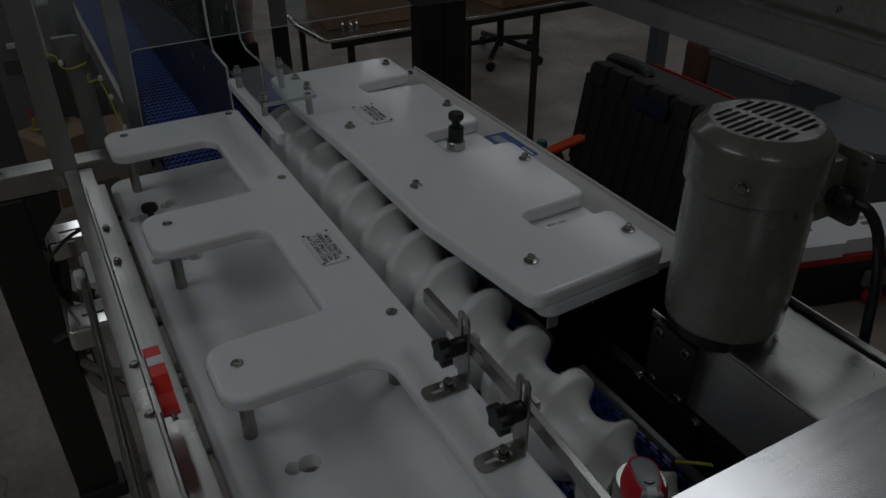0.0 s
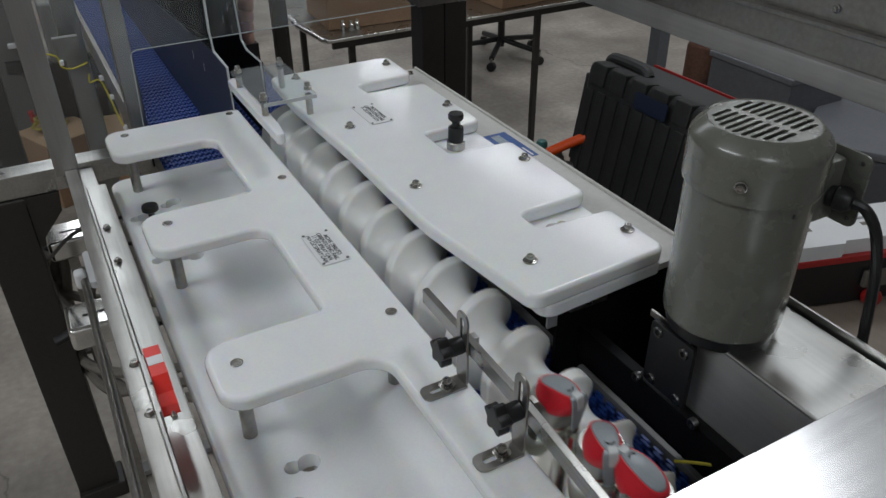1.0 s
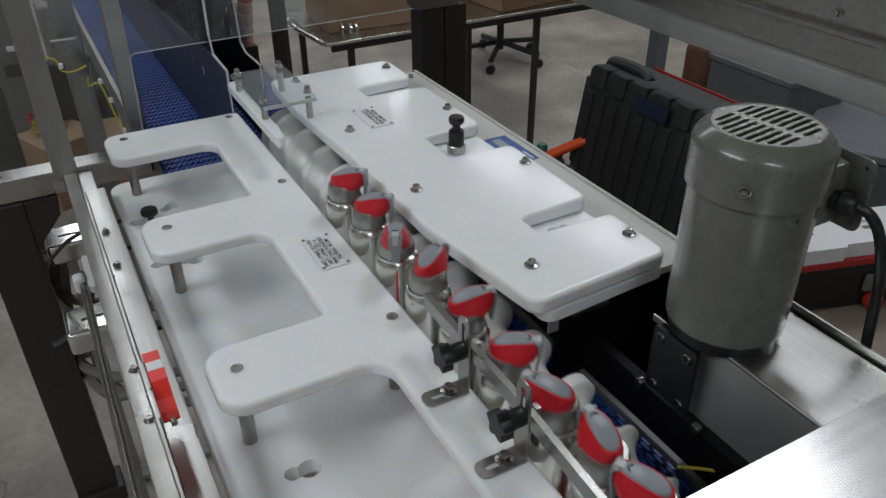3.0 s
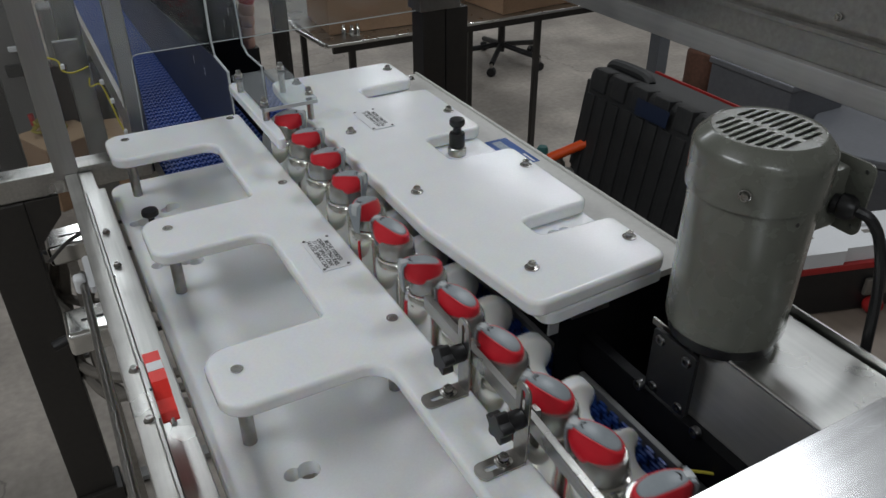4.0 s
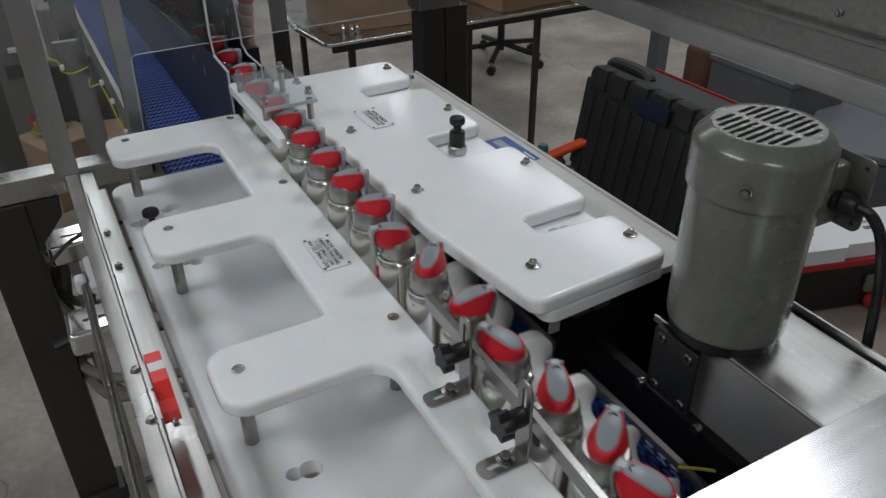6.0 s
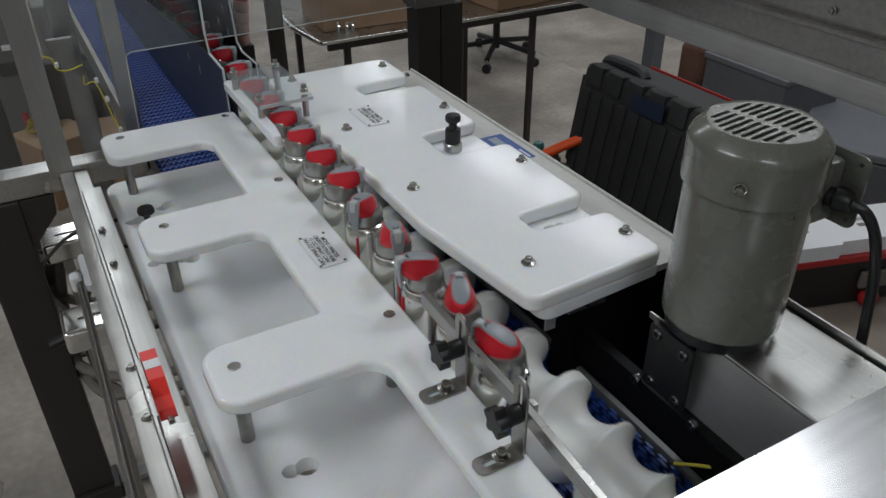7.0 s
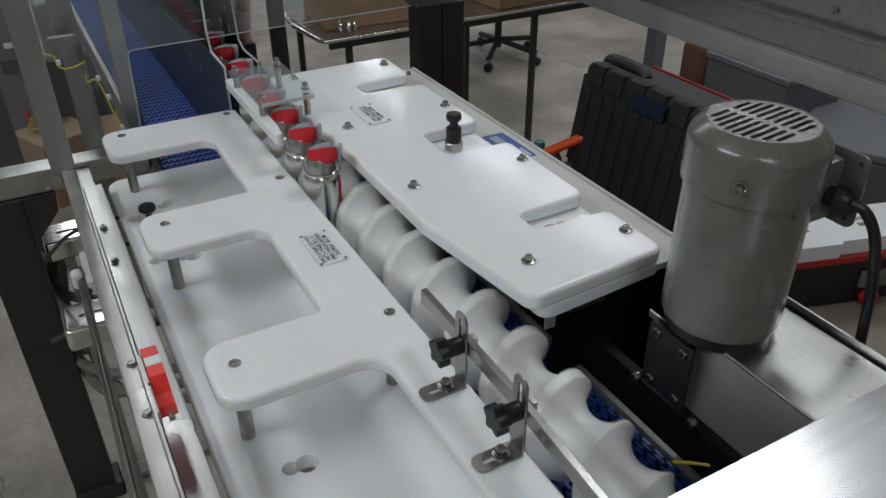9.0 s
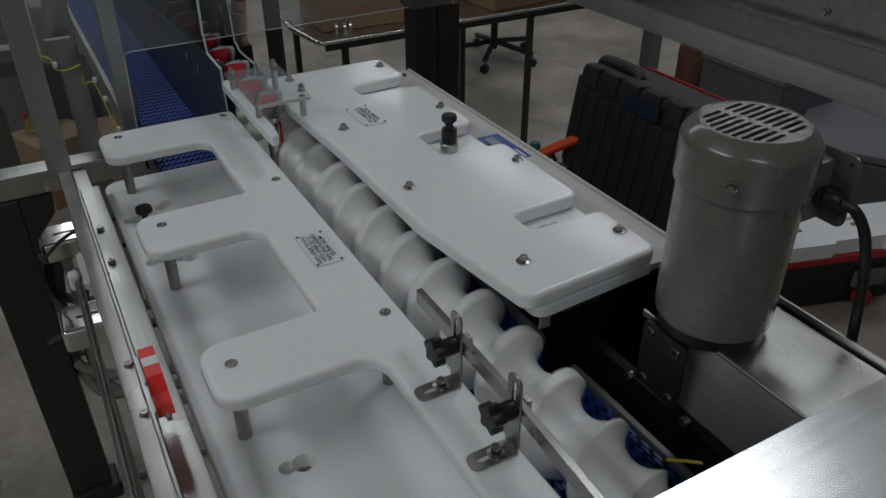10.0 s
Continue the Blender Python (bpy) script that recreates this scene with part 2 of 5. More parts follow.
def smooth_path(pts, n=8):
    """Catmull-Rom through points."""
    pts = [Vector(p) for p in pts]
    out = []
    for i in range(len(pts) - 1):
        a, b, c, d = pts[max(i - 1, 0)], pts[i], pts[i + 1], pts[min(i + 2, len(pts) - 1)]
        for k in range(n):
            t = k / n
            out.append(0.5 * (2 * b + (c - a) * t + (2 * a - 5 * b + 4 * c - d) * t * t + (3 * b - a - 3 * c + d) * t ** 3))
    return out + [pts[-1]]


def rounded(pts, n=5):
    """Corner points (x, y, radius) to an outline with rounded corners."""
    out = []
    for i, (x, y, r) in enumerate(pts):
        p, a, b = Vector((x, y)), Vector(pts[i - 1][:2]), Vector(pts[(i + 1) % len(pts)][:2])
        if r <= 0:
            out.append((x, y))
            continue
        u, v = (a - p).normalized(), (b - p).normalized()
        half = math.acos(max(-1, min(1, u.dot(v)))) / 2
        d = r / math.tan(half)
        c = p + (u + v).normalized() * (r / math.sin(half))
        s, e = p + u * d - c, p + v * d - c
        a0, a1 = math.atan2(s.y, s.x), math.atan2(e.y, e.x)
        da = (a1 - a0 + math.pi) % (2 * math.pi) - math.pi
        out += [(c.x + r * math.cos(a0 + da * k / n), c.y + r * math.sin(a0 + da * k / n)) for k in range(n + 1)]
    return out


def circle(x, y, r, n=20):
    return [(x + r * math.cos(2 * math.pi * k / n), y + r * math.sin(2 * math.pi * k / n)) for k in range(n)]


def keyhole(x, y, r1, x2, y2, r2, n=14):
    """Outline of a large hole and a smaller one that run into each other."""
    d = Vector((x2 - x, y2 - y))
    L, a = d.length, math.atan2(d.y, d.x)
    q = (r1 * r1 - r2 * r2 + L * L) / (2 * L)
    h1, h2 = math.acos(q / r1), math.acos((L - q) / r2)
    out = [(x + r1 * math.cos(a + h1 + (2 * math.pi - 2 * h1) * k / n), y + r1 * math.sin(a + h1 + (2 * math.pi - 2 * h1) * k / n)) for k in range(n + 1)]
    out += [(x2 + r2 * math.cos(a - math.pi + h2 + (2 * math.pi - 2 * h2) * k / n), y2 + r2 * math.sin(a - math.pi + h2 + (2 * math.pi - 2 * h2) * k / n)) for k in range(1, n)]
    return out


def inset(pts, d):
    """An outline moved inwards by d."""
    n = len(pts)
    area = sum(pts[i - 1][0] * pts[i][1] - pts[i][0] * pts[i - 1][1] for i in range(n))
    out = []
    for i in range(n):
        p, a, b = Vector(pts[i]), Vector(pts[i - 1]), Vector(pts[(i + 1) % n])
        u, v = (p - a).normalized(), (b - p).normalized()
        nu, nv = Vector((-u.y, u.x)), Vector((-v.y, v.x))
        m = nu + nv
        m = m / max(m.dot(nu), 0.35)
        q = p + m * (d if area > 0 else -d)
        out.append((q.x, q.y))
    return out


def slab(outline, z0, z1, holes=(), soft=0.0, steps=4):
    """A plate of that outline, with holes through it; soft: how far its outer edges are rounded."""
    bm = bmesh.new()
    loops = []
    inner = inset(outline, soft) if soft else outline
    for pts in (inner, *holes):
        vs = [bm.verts.new((x, y, z1)) for x, y in pts]
        loops.append(vs)
        for i in range(len(vs)):
            bm.edges.new((vs[i - 1], vs[i]))
    bmesh.ops.triangle_fill(bm, edges=bm.edges[:], use_beauty=True, use_dissolve=False)
    top = bm.faces[:]
    low = {v: bm.verts.new((v.co.x, v.co.y, z0)) for v in bm.verts[:]}
    for f in top:
        bm.faces.new([low[v] for v in reversed(f.verts)])
    for vs in loops[1:] if soft else loops:
        for i in range(len(vs)):
            bm.faces.new((vs[i - 1], vs[i], low[vs[i]], low[vs[i - 1]]))
    if soft:
        rings = [loops[0]]
        for k in range(1, steps + 1):
            a = math.pi / 2 * k / steps
            rings.append([bm.verts.new((x, y, z1 - soft * (1 - math.cos(a)))) for x, y in inset(outline, soft * (1 - math.sin(a)))])
        for k in range(steps):
            a = math.pi / 2 * k / steps
            h = min(soft, (z1 - z0) * 0.4)
            rings.append([bm.verts.new((x, y, z0 + h * (1 - math.sin(a)))) for x, y in inset(outline, soft * (1 - math.cos(a)))])
        rings.append([low[v] for v in loops[0]])
        for r, q in zip(rings, rings[1:]):
            for i in range(len(r)):
                bm.faces.new((r[i - 1], r[i], q[i], q[i - 1]))
    bmesh.ops.recalc_face_normals(bm, faces=bm.faces[:])
    return bm


def mesh_of(name, bm, material, sharp=35):
    bmesh.ops.recalc_face_normals(bm, faces=bm.faces[:])
    me = bpy.data.meshes.new(name)
    for e in bm.edges:
        e.smooth = not (len(e.link_faces) == 2 and e.calc_face_angle(0) > radians(sharp))
    for f in bm.faces:
        f.smooth = True
    bm.to_mesh(me)
    bm.free()
    me.materials.append(material)
    return me


def part(name, bm, material, parent=None, label="", sharp=35, bevel=0.0, seg=3, m=None):
    ob = new(name, mesh_of(name, bm, material, sharp) if isinstance(bm, bmesh.types.BMesh) else bm)
    ob.parent = parent
    if m is not None:
        ob.matrix_basis = m
    if label:
        ob["label"] = label
    if bevel:
        md = ob.modifiers.new("edge", "BEVEL")
        md.width, md.segments, md.limit_method, md.angle_limit = bevel, seg, "ANGLE", radians(40)
        md.harden_normals = False
    if isinstance(bm, bmesh.types.BMesh):
        md = ob.modifiers.new("flat_faces", "WEIGHTED_NORMAL")
        md.keep_sharp = True
    return ob


def thing(name, x, y, z, label, category, group="", kind="", m=None):
    ob = new(name)
    ob.empty_display_size = 0.02
    ob.matrix_basis = m if m is not None else pose(x, y, z)
    return tagged(ob, label, category, group, kind)


def single(name, bm, material, label, category, group="", kind="", m=None, bevel=0.0, sharp=35, seg=3):
    ob = part(name, bm, material, None, "", sharp, bevel, seg, m)
    return tagged(ob, label, category, group, kind)


def writing(name, text, size, m, material, parent):
    """Flat letters in the built-in font, as a mesh."""
    cu = bpy.data.curves.new(name, "FONT")
    cu.body, cu.size, cu.align_x, cu.align_y, cu.extrude = text, size, "CENTER", "CENTER", 0.0001
    cu.offset = 0.00022
    tmp = bpy.data.objects.new(name, cu)
    scene.collection.objects.link(tmp)
    me = bpy.data.meshes.new_from_object(tmp.evaluated_get(bpy.context.evaluated_depsgraph_get()))
    bpy.data.objects.remove(tmp)
    me.materials.clear()
    me.materials.append(material)
    ob = new(name, me)
    ob.parent, ob.matrix_basis = parent, m
    return ob


def bolt_mesh(r, h, washer):
    """Hex bolt head on a round washer."""
    bm = bmesh.new()
    if washer:
        lathe(bm, [(0, 0), (washer, 0), (washer, 0.0015), (washer * 0.92, 0.002), (0, 0.002)], 20)
    lathe(bm, [(0, 0.002), (r * 1.25, 0.002), (r * 1.25, 0.0035), (r, 0.004)], 20)
    lathe(bm, [(r, 0.0035), (r, h * 0.85), (r * 0.86, h), (r * 0.5, h), (r * 0.42, h - 0.001), (0, h - 0.001)], 6)
    return bm


def socket_mesh(r, h):
    """Round socket head with a recess."""
    return lathe(bmesh.new(), [(0, 0), (r, 0), (r, h * 0.8), (r * 0.85, h), (r * 0.5, h), (r * 0.45, h * 0.5), (0, h * 0.5)], 18)


# ---- setting ----
single("floor", slab([(-6, -5), (9, -5), (9, 11), (-6, 11)], -0.1, 0.0), CONCRETE, "stained grey concrete floor with fine cracks", "floor", kind="structure")
single("wall_north", cube(-6, 9, 11, 11.2, 0, 4.6), PAINTWALL, "plain painted hall wall", "wall", kind="structure")
single("wall_south", cube(-6, 9, -5.2, -5, 0, 4.6), PAINTWALL, "plain painted hall wall", "wall", kind="structure")
single("wall_west", cube(-6.2, -6, -5, 11, 0, 4.6), PAINTWALL, "plain painted hall wall", "wall", kind="structure")
single("wall_east", cube(9, 9.2, -5, 11, 0, 4.6), PAINTWALL, "plain painted hall wall", "wall", kind="structure")
single("ceiling", cube(-6.2, 9.2, -5.2, 11.2, 4.6, 4.8), CEIL, "plain sheet ceiling of the hall", "ceiling", kind="structure")

# ---- shared small meshes ----
HEX = mesh_of("hex_bolt", bolt_mesh(0.0062, 0.010, 0.0105), BOLT)
HEXS = mesh_of("hex_bolt", bolt_mesh(0.0055, 0.009, 0.0), BOLT)
COUNTER = mesh_of("flush_screw", lathe(bmesh.new(), [(0, 0), (0.0082, 0), (0.0082, 0.0009), (0.0066, 0.0013), (0.0042, 0.0005), (0.0036, -0.001), (0, -0.001)], 20), BOLT)
SOCKET = mesh_of("socket_screw", socket_mesh(0.0075, 0.008), DARKSTEEL)
RIVET = mesh_of("rivet", lathe(bmesh.new(), [(0, 0), (0.0026, 0), (0.0022, 0.0010), (0.001, 0.0014), (0, 0.0014)], 10), DARKSTEEL)

# ---- rail with three arms on posts ----
RT = 1.100
rail = thing("orienting_rail", 0.2, 1.0, 0.948, "white polyethylene rail plate with three arms on steel posts", "machine guide")
RB = Matrix.Translation((-0.2, -1.0, -0.948))
outline = rounded([(0.366, 0.10, 0.0), (0.366, 1.622, 0.014), (0.082, 1.622, 0.030), (0.082, 1.490, 0.030), (0.278, 1.490, 0.032),
                   (0.278, 1.226, 0.011), (0.082, 1.226, 0.034), (0.082, 1.094, 0.034), (0.262, 1.094, 0.032), (0.262, 0.832, 0.011),
                   (0.088, 0.832, 0.036), (0.088, 0.706, 0.036), (0.296, 0.706, 0.036), (0.296, 0.10, 0.0)], 7)
part("rail_plate", slab(outline, RT - 0.0215, RT, soft=0.0065), UHMW, rail, m=RB)
holes = [keyhole(0.176, 0.692, 0.0155, 0.155, 0.694, 0.0115), keyhole(0.167, 1.268, 0.0155, 0.150, 1.273, 0.0115), keyhole(0.122, 1.288, 0.0155, 0.102, 1.284, 0.0115),
         keyhole(0.176, 1.500, 0.0155, 0.160, 1.490, 0.0115), keyhole(0.110, 1.462, 0.0155, 0.094, 1.463, 0.0115), keyhole(0.138, 0.632, 0.0155, 0.118, 0.634, 0.0115)]
base_out = rounded([(0.072, 0.10, 0.0), (0.352, 0.10, 0.0), (0.352, 1.660, 0.02), (0.072, 1.660, 0.035)], 7)
part("base_plate", slab(base_out, 0.948, 0.973, holes, soft=0.004), UHMW, rail, m=RB)
for px_, py_ in ((0.121, 1.587), (0.122, 1.179), (0.124, 0.777), (0.341, 1.597), (0.342, 1.247), (0.342, 0.779)):
    bm = lathe(bmesh.new(), [(0, 0), (0.0090, 0), (0.0098, 0.001), (0.0098, 0.1045), (0.0090, 0.1052), (0, 0.1052)], 24)
    part("post", bm, STEELD, rail, "round steel post", m=RB @ pose(px_, py_, 0.973))
    part("flush_screw", COUNTER, None, rail, m=RB @ pose(px_, py_, RT + 0.0004))


def plunger(parent, m):
    bm = lathe(bmesh.new(), [(0, 0), (0.0165, 0), (0.0175, 0.002), (0.0175, 0.014), (0.016, 0.016), (0, 0.016)], 24)
    part("collar", bm, STEEL, parent, "steel collar", m=m)
    bm = lathe(bmesh.new(), [(0, 0.016), (0.0135, 0.016), (0.0145, 0.018), (0.0145, 0.042), (0.0135, 0.044), (0.008, 0.045), (0.0075, 0.054),
                             (0.0125, 0.058), (0.0145, 0.061), (0.0145, 0.068), (0.0130, 0.071), (0, 0.072)], 24)
    part("knob", bm, BLACK, parent, "black plastic knob", m=m)


k1 = thing("spring_plunger", 0.124, 1.450, 0.926, "black mushroom-headed spring plunger standing in the base plate", "plunger")
part("knob", lathe(bmesh.new(), [(0, 0.0), (0.010, 0.0), (0.010, 0.045), (0.0065, 0.047), (0.006, 0.060), (0.013, 0.064), (0.0165, 0.067), (0.0165, 0.073), (0.015, 0.077), (0, 0.078)], 24), BLACK, k1)
k2 = thing("spring_plunger", 0.140, 0.578, 0.926, "black mushroom-headed spring plunger standing in the base plate", "plunger")
part("knob", lathe(bmesh.new(), [(0, 0.0), (0.010, 0.0), (0.010, 0.045), (0.0065, 0.047), (0.006, 0.060), (0.013, 0.064), (0.0165, 0.067), (0.0165, 0.073), (0.015, 0.077), (0, 0.078)], 24), BLACK, k2)


def name_plate(x, y, z, lx, ly, rows, label):
    t = thing("engraved_label", x, y, z, label, "label")
    part("plate", slab(rounded([(-lx / 2, -ly / 2, 0.002), (lx / 2, -ly / 2, 0.002), (lx / 2, ly / 2, 0.002), (-lx / 2, ly / 2, 0.002)], 2), 0.0003, 0.0018), LABELM, t)
    for sx in (-1, 1):
        for sy in (-1, 1):
            part("rivet", RIVET, None, t, m=pose(sx * (lx / 2 - 0.0035), sy * (ly / 2 - 0.0045), 0.0018))
    for i, r in enumerate(rows):
        writing("text_line", r, 0.0098, pose(lx * 0.27 - i * lx * 0.19, 0.0, 0.00195, 0, 0, -90), INK, t)
    return t


name_plate(0.323, 0.981, RT, 0.046, 0.100, ("MCHS 19/06755", "ORIENTATING RAIL", "11 OZ SPRAY CAN", "14.4 OZ SPRAY CAN"), "white engraved label with black letters, riveted on the rail")

# ---- guide plates over the feed screw ----
GT = 1.150
guide = thing("guide_plate", 0.6, 1.1, 1.100, "two stacked white plastic guide plates, bolted over the feed screw", "machine guide")
GB = Matrix.Translation((-0.6, -1.1, -1.100))
top_out = rounded([(0.490, 0.652, 0.022), (0.732, 0.664, 0.022), (0.732, 0.796, 0.014), (0.600, 0.800, 0.012), (0.600, 0.850, 0.012), (0.734, 0.853, 0.02),
                   (0.736, 1.088, 0.016), (0.612, 1.092, 0.012), (0.612, 1.195, 0.012), (0.738, 1.196, 0.02), (0.738, 1.436, 0.014), (0.605, 1.442, 0.012),
                   (0.605, 1.497, 0.012), (0.740, 1.504, 0.02), (0.742, 1.640, 0.02), (0.452, 1.640, 0.014), (0.444, 1.47, 0.0), (0.456, 1.20, 0.06), (0.457, 0.90, 0.08)], 6)
part("top_plate", slab(top_out, GT - 0.0255, GT, soft=0.007, steps=6), UHMW, guide, m=GB)
low_out = rounded([(0.512, 0.655, 0.02), (0.730, 0.668, 0.010), (0.734, 1.636, 0.01), (0.490, 1.63, 0.01), (0.505, 1.2, 0.0), (0.512, 0.9, 0.0)], 4)
part("lower_plate", slab(low_out, 1.1005, GT - 0.0262, [keyhole(0.648, 0.824, 0.013, 0.667, 0.826, 0.010)], soft=0.005), UHMW, guide, m=GB)
for bx, by in ((0.537, 0.730), (0.711, 0.729), (0.499, 1.010), (0.713, 1.008), (0.499, 1.290), (0.716, 1.295), (0.715, 1.587), (0.499, 1.600)):
    part("bolt", HEX, None, guide, "steel hex bolt with washer", m=GB @ pose(bx, by, GT, 0, 0, 17 + 40 * bx))
part("bolt", HEXS, None, guide, "steel hex bolt", m=GB @ pose(0.764, 1.560, GT - 0.026, 0, 0, 10))
k3 = thing("spring_plunger", 0.657, 1.155, GT - 0.0258, "black knobbed spring plunger on a steel collar", "plunger")
plunger(k3, Matrix())
name_plate(0.563, 1.328, GT, 0.047, 0.102, ("MCHS 19/06755", "ORIENTATING RAIL", "11 OZ SPRAY CAN"), "white engraved label with black letters, riveted on the guide plate")

tray = thing("side_tray", 0.69, 1.15, 0.9, "pale stainless side tray with an upturned edge", "machine frame")
TB = Matrix.Translation((-0.69, -1.15, -0.9))
part("tray_floor", cube(0.56, 0.822, 0.690, 1.66, 1.088, 1.0995), PALETRAY, tray, m=TB)
part("tray_lip", cube(0.822, 0.828, 0.690, 1.66, 1.060, 1.104, 0.001), PALETRAY, tray, m=TB)
part("bracket", cube(0.574, 0.640, 0.676, 0.688, 1.080, 1.103, 0.001), STEELD, tray, "small steel bracket", m=TB)
part("bracket_screw", HEXS, None, tray, m=TB @ pose(0.603, 0.676, 1.095, 90, 0, 0))
part("tray_end", cube(0.545, 0.563, 0.690, 0.694, 1.052, 1.0995, 0.001), STEELSOFT, tray, "small steel end tab", m=TB)
sticker = thing("blue_sticker", 0.777, 1.158, 1.0997, "blue printed sticker with a pale picture band lying on the tray", "sticker")
part("sheet", cube(-0.031, 0.031, -0.062, 0.062, 0, 0.0006), BLUELABEL, sticker)
part("print_band", cube(-0.008, 0.012, -0.020, 0.052, 0.0006, 0.0008), mat("print_grey", (0.30, 0.36, 0.42), 0.4, grain=0.25, scale=90), sticker)
part("print_line", cube(-0.026, -0.020, -0.02, 0.045, 0.0006, 0.0008), mat("print_white", (0.7, 0.72, 0.75), 0.4), sticker)
part("print_line", cube(0.019, 0.023, -0.058, -0.02, 0.0006, 0.0008), mat("print_white", (0.7, 0.72, 0.75), 0.4), sticker)

# ---- machine bed under the tray ----
bed = thing("machine_bed", 0.7, 0.7, 0.0, "black sheet-metal machine bed beside the belt", "machine frame")
DB = Matrix.Translation((-0.7, -0.7, 0))
part("front_panel", cube(0.566, 0.85, 0.694, 0.700, 0.60, 1.087), BLACKPANEL, bed, m=DB)
part("channel_bar", cube(0.607, 0.625, -0.10, 0.693, 0.975, 1.036, 0.002), BLACKPANEL, bed, m=DB)
part("side_panel", cube(0.628, 0.634, 0.702, 1.66, 0.60, 1.086), BLACKPANEL, bed, m=DB)
part("pan", cube(0.64, 1.0, -0.10, 0.693, 0.70, 0.71), BLACKPANEL, bed, m=DB)
part("back_panel", cube(0.86, 0.866, -0.10, 1.66, 0.40, 1.06), BLACKPANEL, bed, m=DB)
for lx, ly in ((0.66, 0.1), (0.83, 0.1), (0.66, 1.55), (0.83, 1.55)):
    part("leg", cube(lx - 0.025, lx + 0.025, ly - 0.025, ly + 0.025, 0, 0.70, 0.003), DARKFRAME, bed, m=DB)
part("wire_tie", tube(bmesh.new(), [(0.572, 0.447, 1.000), (0.592, 0.432, 1.001), (0.613, 0.416, 1.000)], 0.0022), YELLOW, bed, "yellow wire end", m=DB)

gear = thing("gear_flange", 0.609, 0.515, 1.036, "black square flange plate held by four socket screws", "flange")
part("plate", slab(rounded([(-0.038, 0.008, 0.006), (0.036, 0.008, 0.006), (0.036, 0.105, 0.006), (-0.038, 0.105, 0.006)], 3), -0.006, 0.0), BLACK, gear, m=pose(0, 0, 0.002, 90, 0, 90), bevel=0.0008)
for sy, sz in ((-0.025, 0.019), (0.021, 0.019), (-0.024, 0.093), (0.022, 0.095)):
    part("socket_screw", SOCKET, None, gear, m=pose(-0.001, sy, sz, 0, -90, 0))
part("side_screw", SOCKET, None, gear, m=pose(-0.012, 0.036, 0.014, 0, -90, 0))
part("side_screw", SOCKET, None, gear, m=pose(-0.004, -0.060, 0.008, 0, -90, 0))
part("edge_strip", cube(0.004, 0.007, -0.02, 0.050, 0.100, 0.109), STEELD, gear, "steel edge strip")

cover = thing("drive_cover", 0.694, 0.33, 0.98, "folded stainless sheet cover under the motor", "machine cover")
CB = Matrix.Translation((-0.694, -0.33, -0.98))
part("side_sheet", cube(0.6255, 0.6285, -0.05, 0.492, 0.98, 1.148), GUARDSTEEL, cover, m=CB)
part("top_sheet", cube(0.6255, 0.762, -0.05, 0.492, 1.148, 1.1515, 0.001), STEELTOP, cover, m=CB)
part("far_sheet", cube(0.759, 0.762, -0.05, 0.492, 0.98, 1.1475), STEELX, cover, m=CB)
part("end_sheet", cube(0.629, 0.7585, 0.489, 0.492, 0.98, 1.1475), STEELX, cover, m=CB)
part("fold_strip", tube(bmesh.new(), [(0.6275, -0.05, 1.1505), (0.6275, 0.490, 1.1505)], 0.0026, 8), STEEL, cover, "bright folded edge", m=CB)
part("rear_strip", cube(0.767, 0.770, -0.05, 0.50, 1.10, 1.162), STEEL, cover, "narrow bright steel strip", m=CB)

hood = thing("top_cover", 0.75, 0.05, 1.0, "bright stainless sheet cover with a folded edge, lightly scratched", "machine cover")
part("sheet", cube(-0.42, 0.65, -0.65, 0.2465, 0.1985, 0.2015, 0.001), HOODSTEEL, hood)
part("front_fold", cube(-0.42, 0.65, 0.2435, 0.2465, 0.02, 0.198), STEELX, hood)

# ---- motor ----
motor = thing("gear_motor", 0.668, 0.494, 1.150, "grey-green painted upright electric motor with a slotted fan cover", "motor")
motor.matrix_basis = pose(0.664, 0.501, 1.150)
part("foot_ring", lathe(bmesh.new(), [(0, 0.0), (0.063, 0.0), (0.064, 0.002), (0.064, 0.014), (0.060, 0.018), (0, 0.018)], 48), BLACK, motor, "black mounting ring")
part("body", lathe(bmesh.new(), [(0, 0.017), (0.066, 0.017), (0.069, 0.019), (0.0705, 0.025), (0.0705, 0.206), (0.068, 0.208), (0, 0.208)], 64), MOTOR, motor)
fan = part("fan_cover", lathe(bmesh.new(), [(0.0712, 0.199), (0.0748, 0.200), (0.0753, 0.203), (0.0753, 0.247), (0.0745, 0.2525), (0.0715, 0.2575), (0.0645, 0.2650), (0.0610, 0.2690), (0.0595, 0.2700), (0.0580, 0.2692)], 64), MOTOR, motor)
slots = []
for row in (-1, 1):
    for k in range(9):
        u = -0.0400 + k * 0.0100
        half = math.sqrt(0.0525 ** 2 - u * u)
        a, b = (0.0040, half) if row > 0 else (-half, -0.0040)
        slots.append(rounded([(u - 0.0028, a, 0.0027), (u + 0.0028, a, 0.0027), (u + 0.0028, b, 0.0027), (u - 0.0028, b, 0.0027)], 3))
part("grille", slab(circle(0, 0, 0.0583, 56), 0.2668, 0.2690, slots), MOTOR, fan, m=pose(0, 0, 0, 0, 0, 97))
# Black liner close under the grille: paints the shade behind the slots.
part("dark_liner", lathe(bmesh.new(), [(0, 0.255), (0.057, 0.255), (0.057, 0.259), (0, 0.259)], 32), BLACKPANEL, fan, "black disc for the shade inside the fan cover")
part("cover_screw", HEXS, None, fan, m=pose(-0.0637, -0.0398, 0.224, 90, 0, -58))
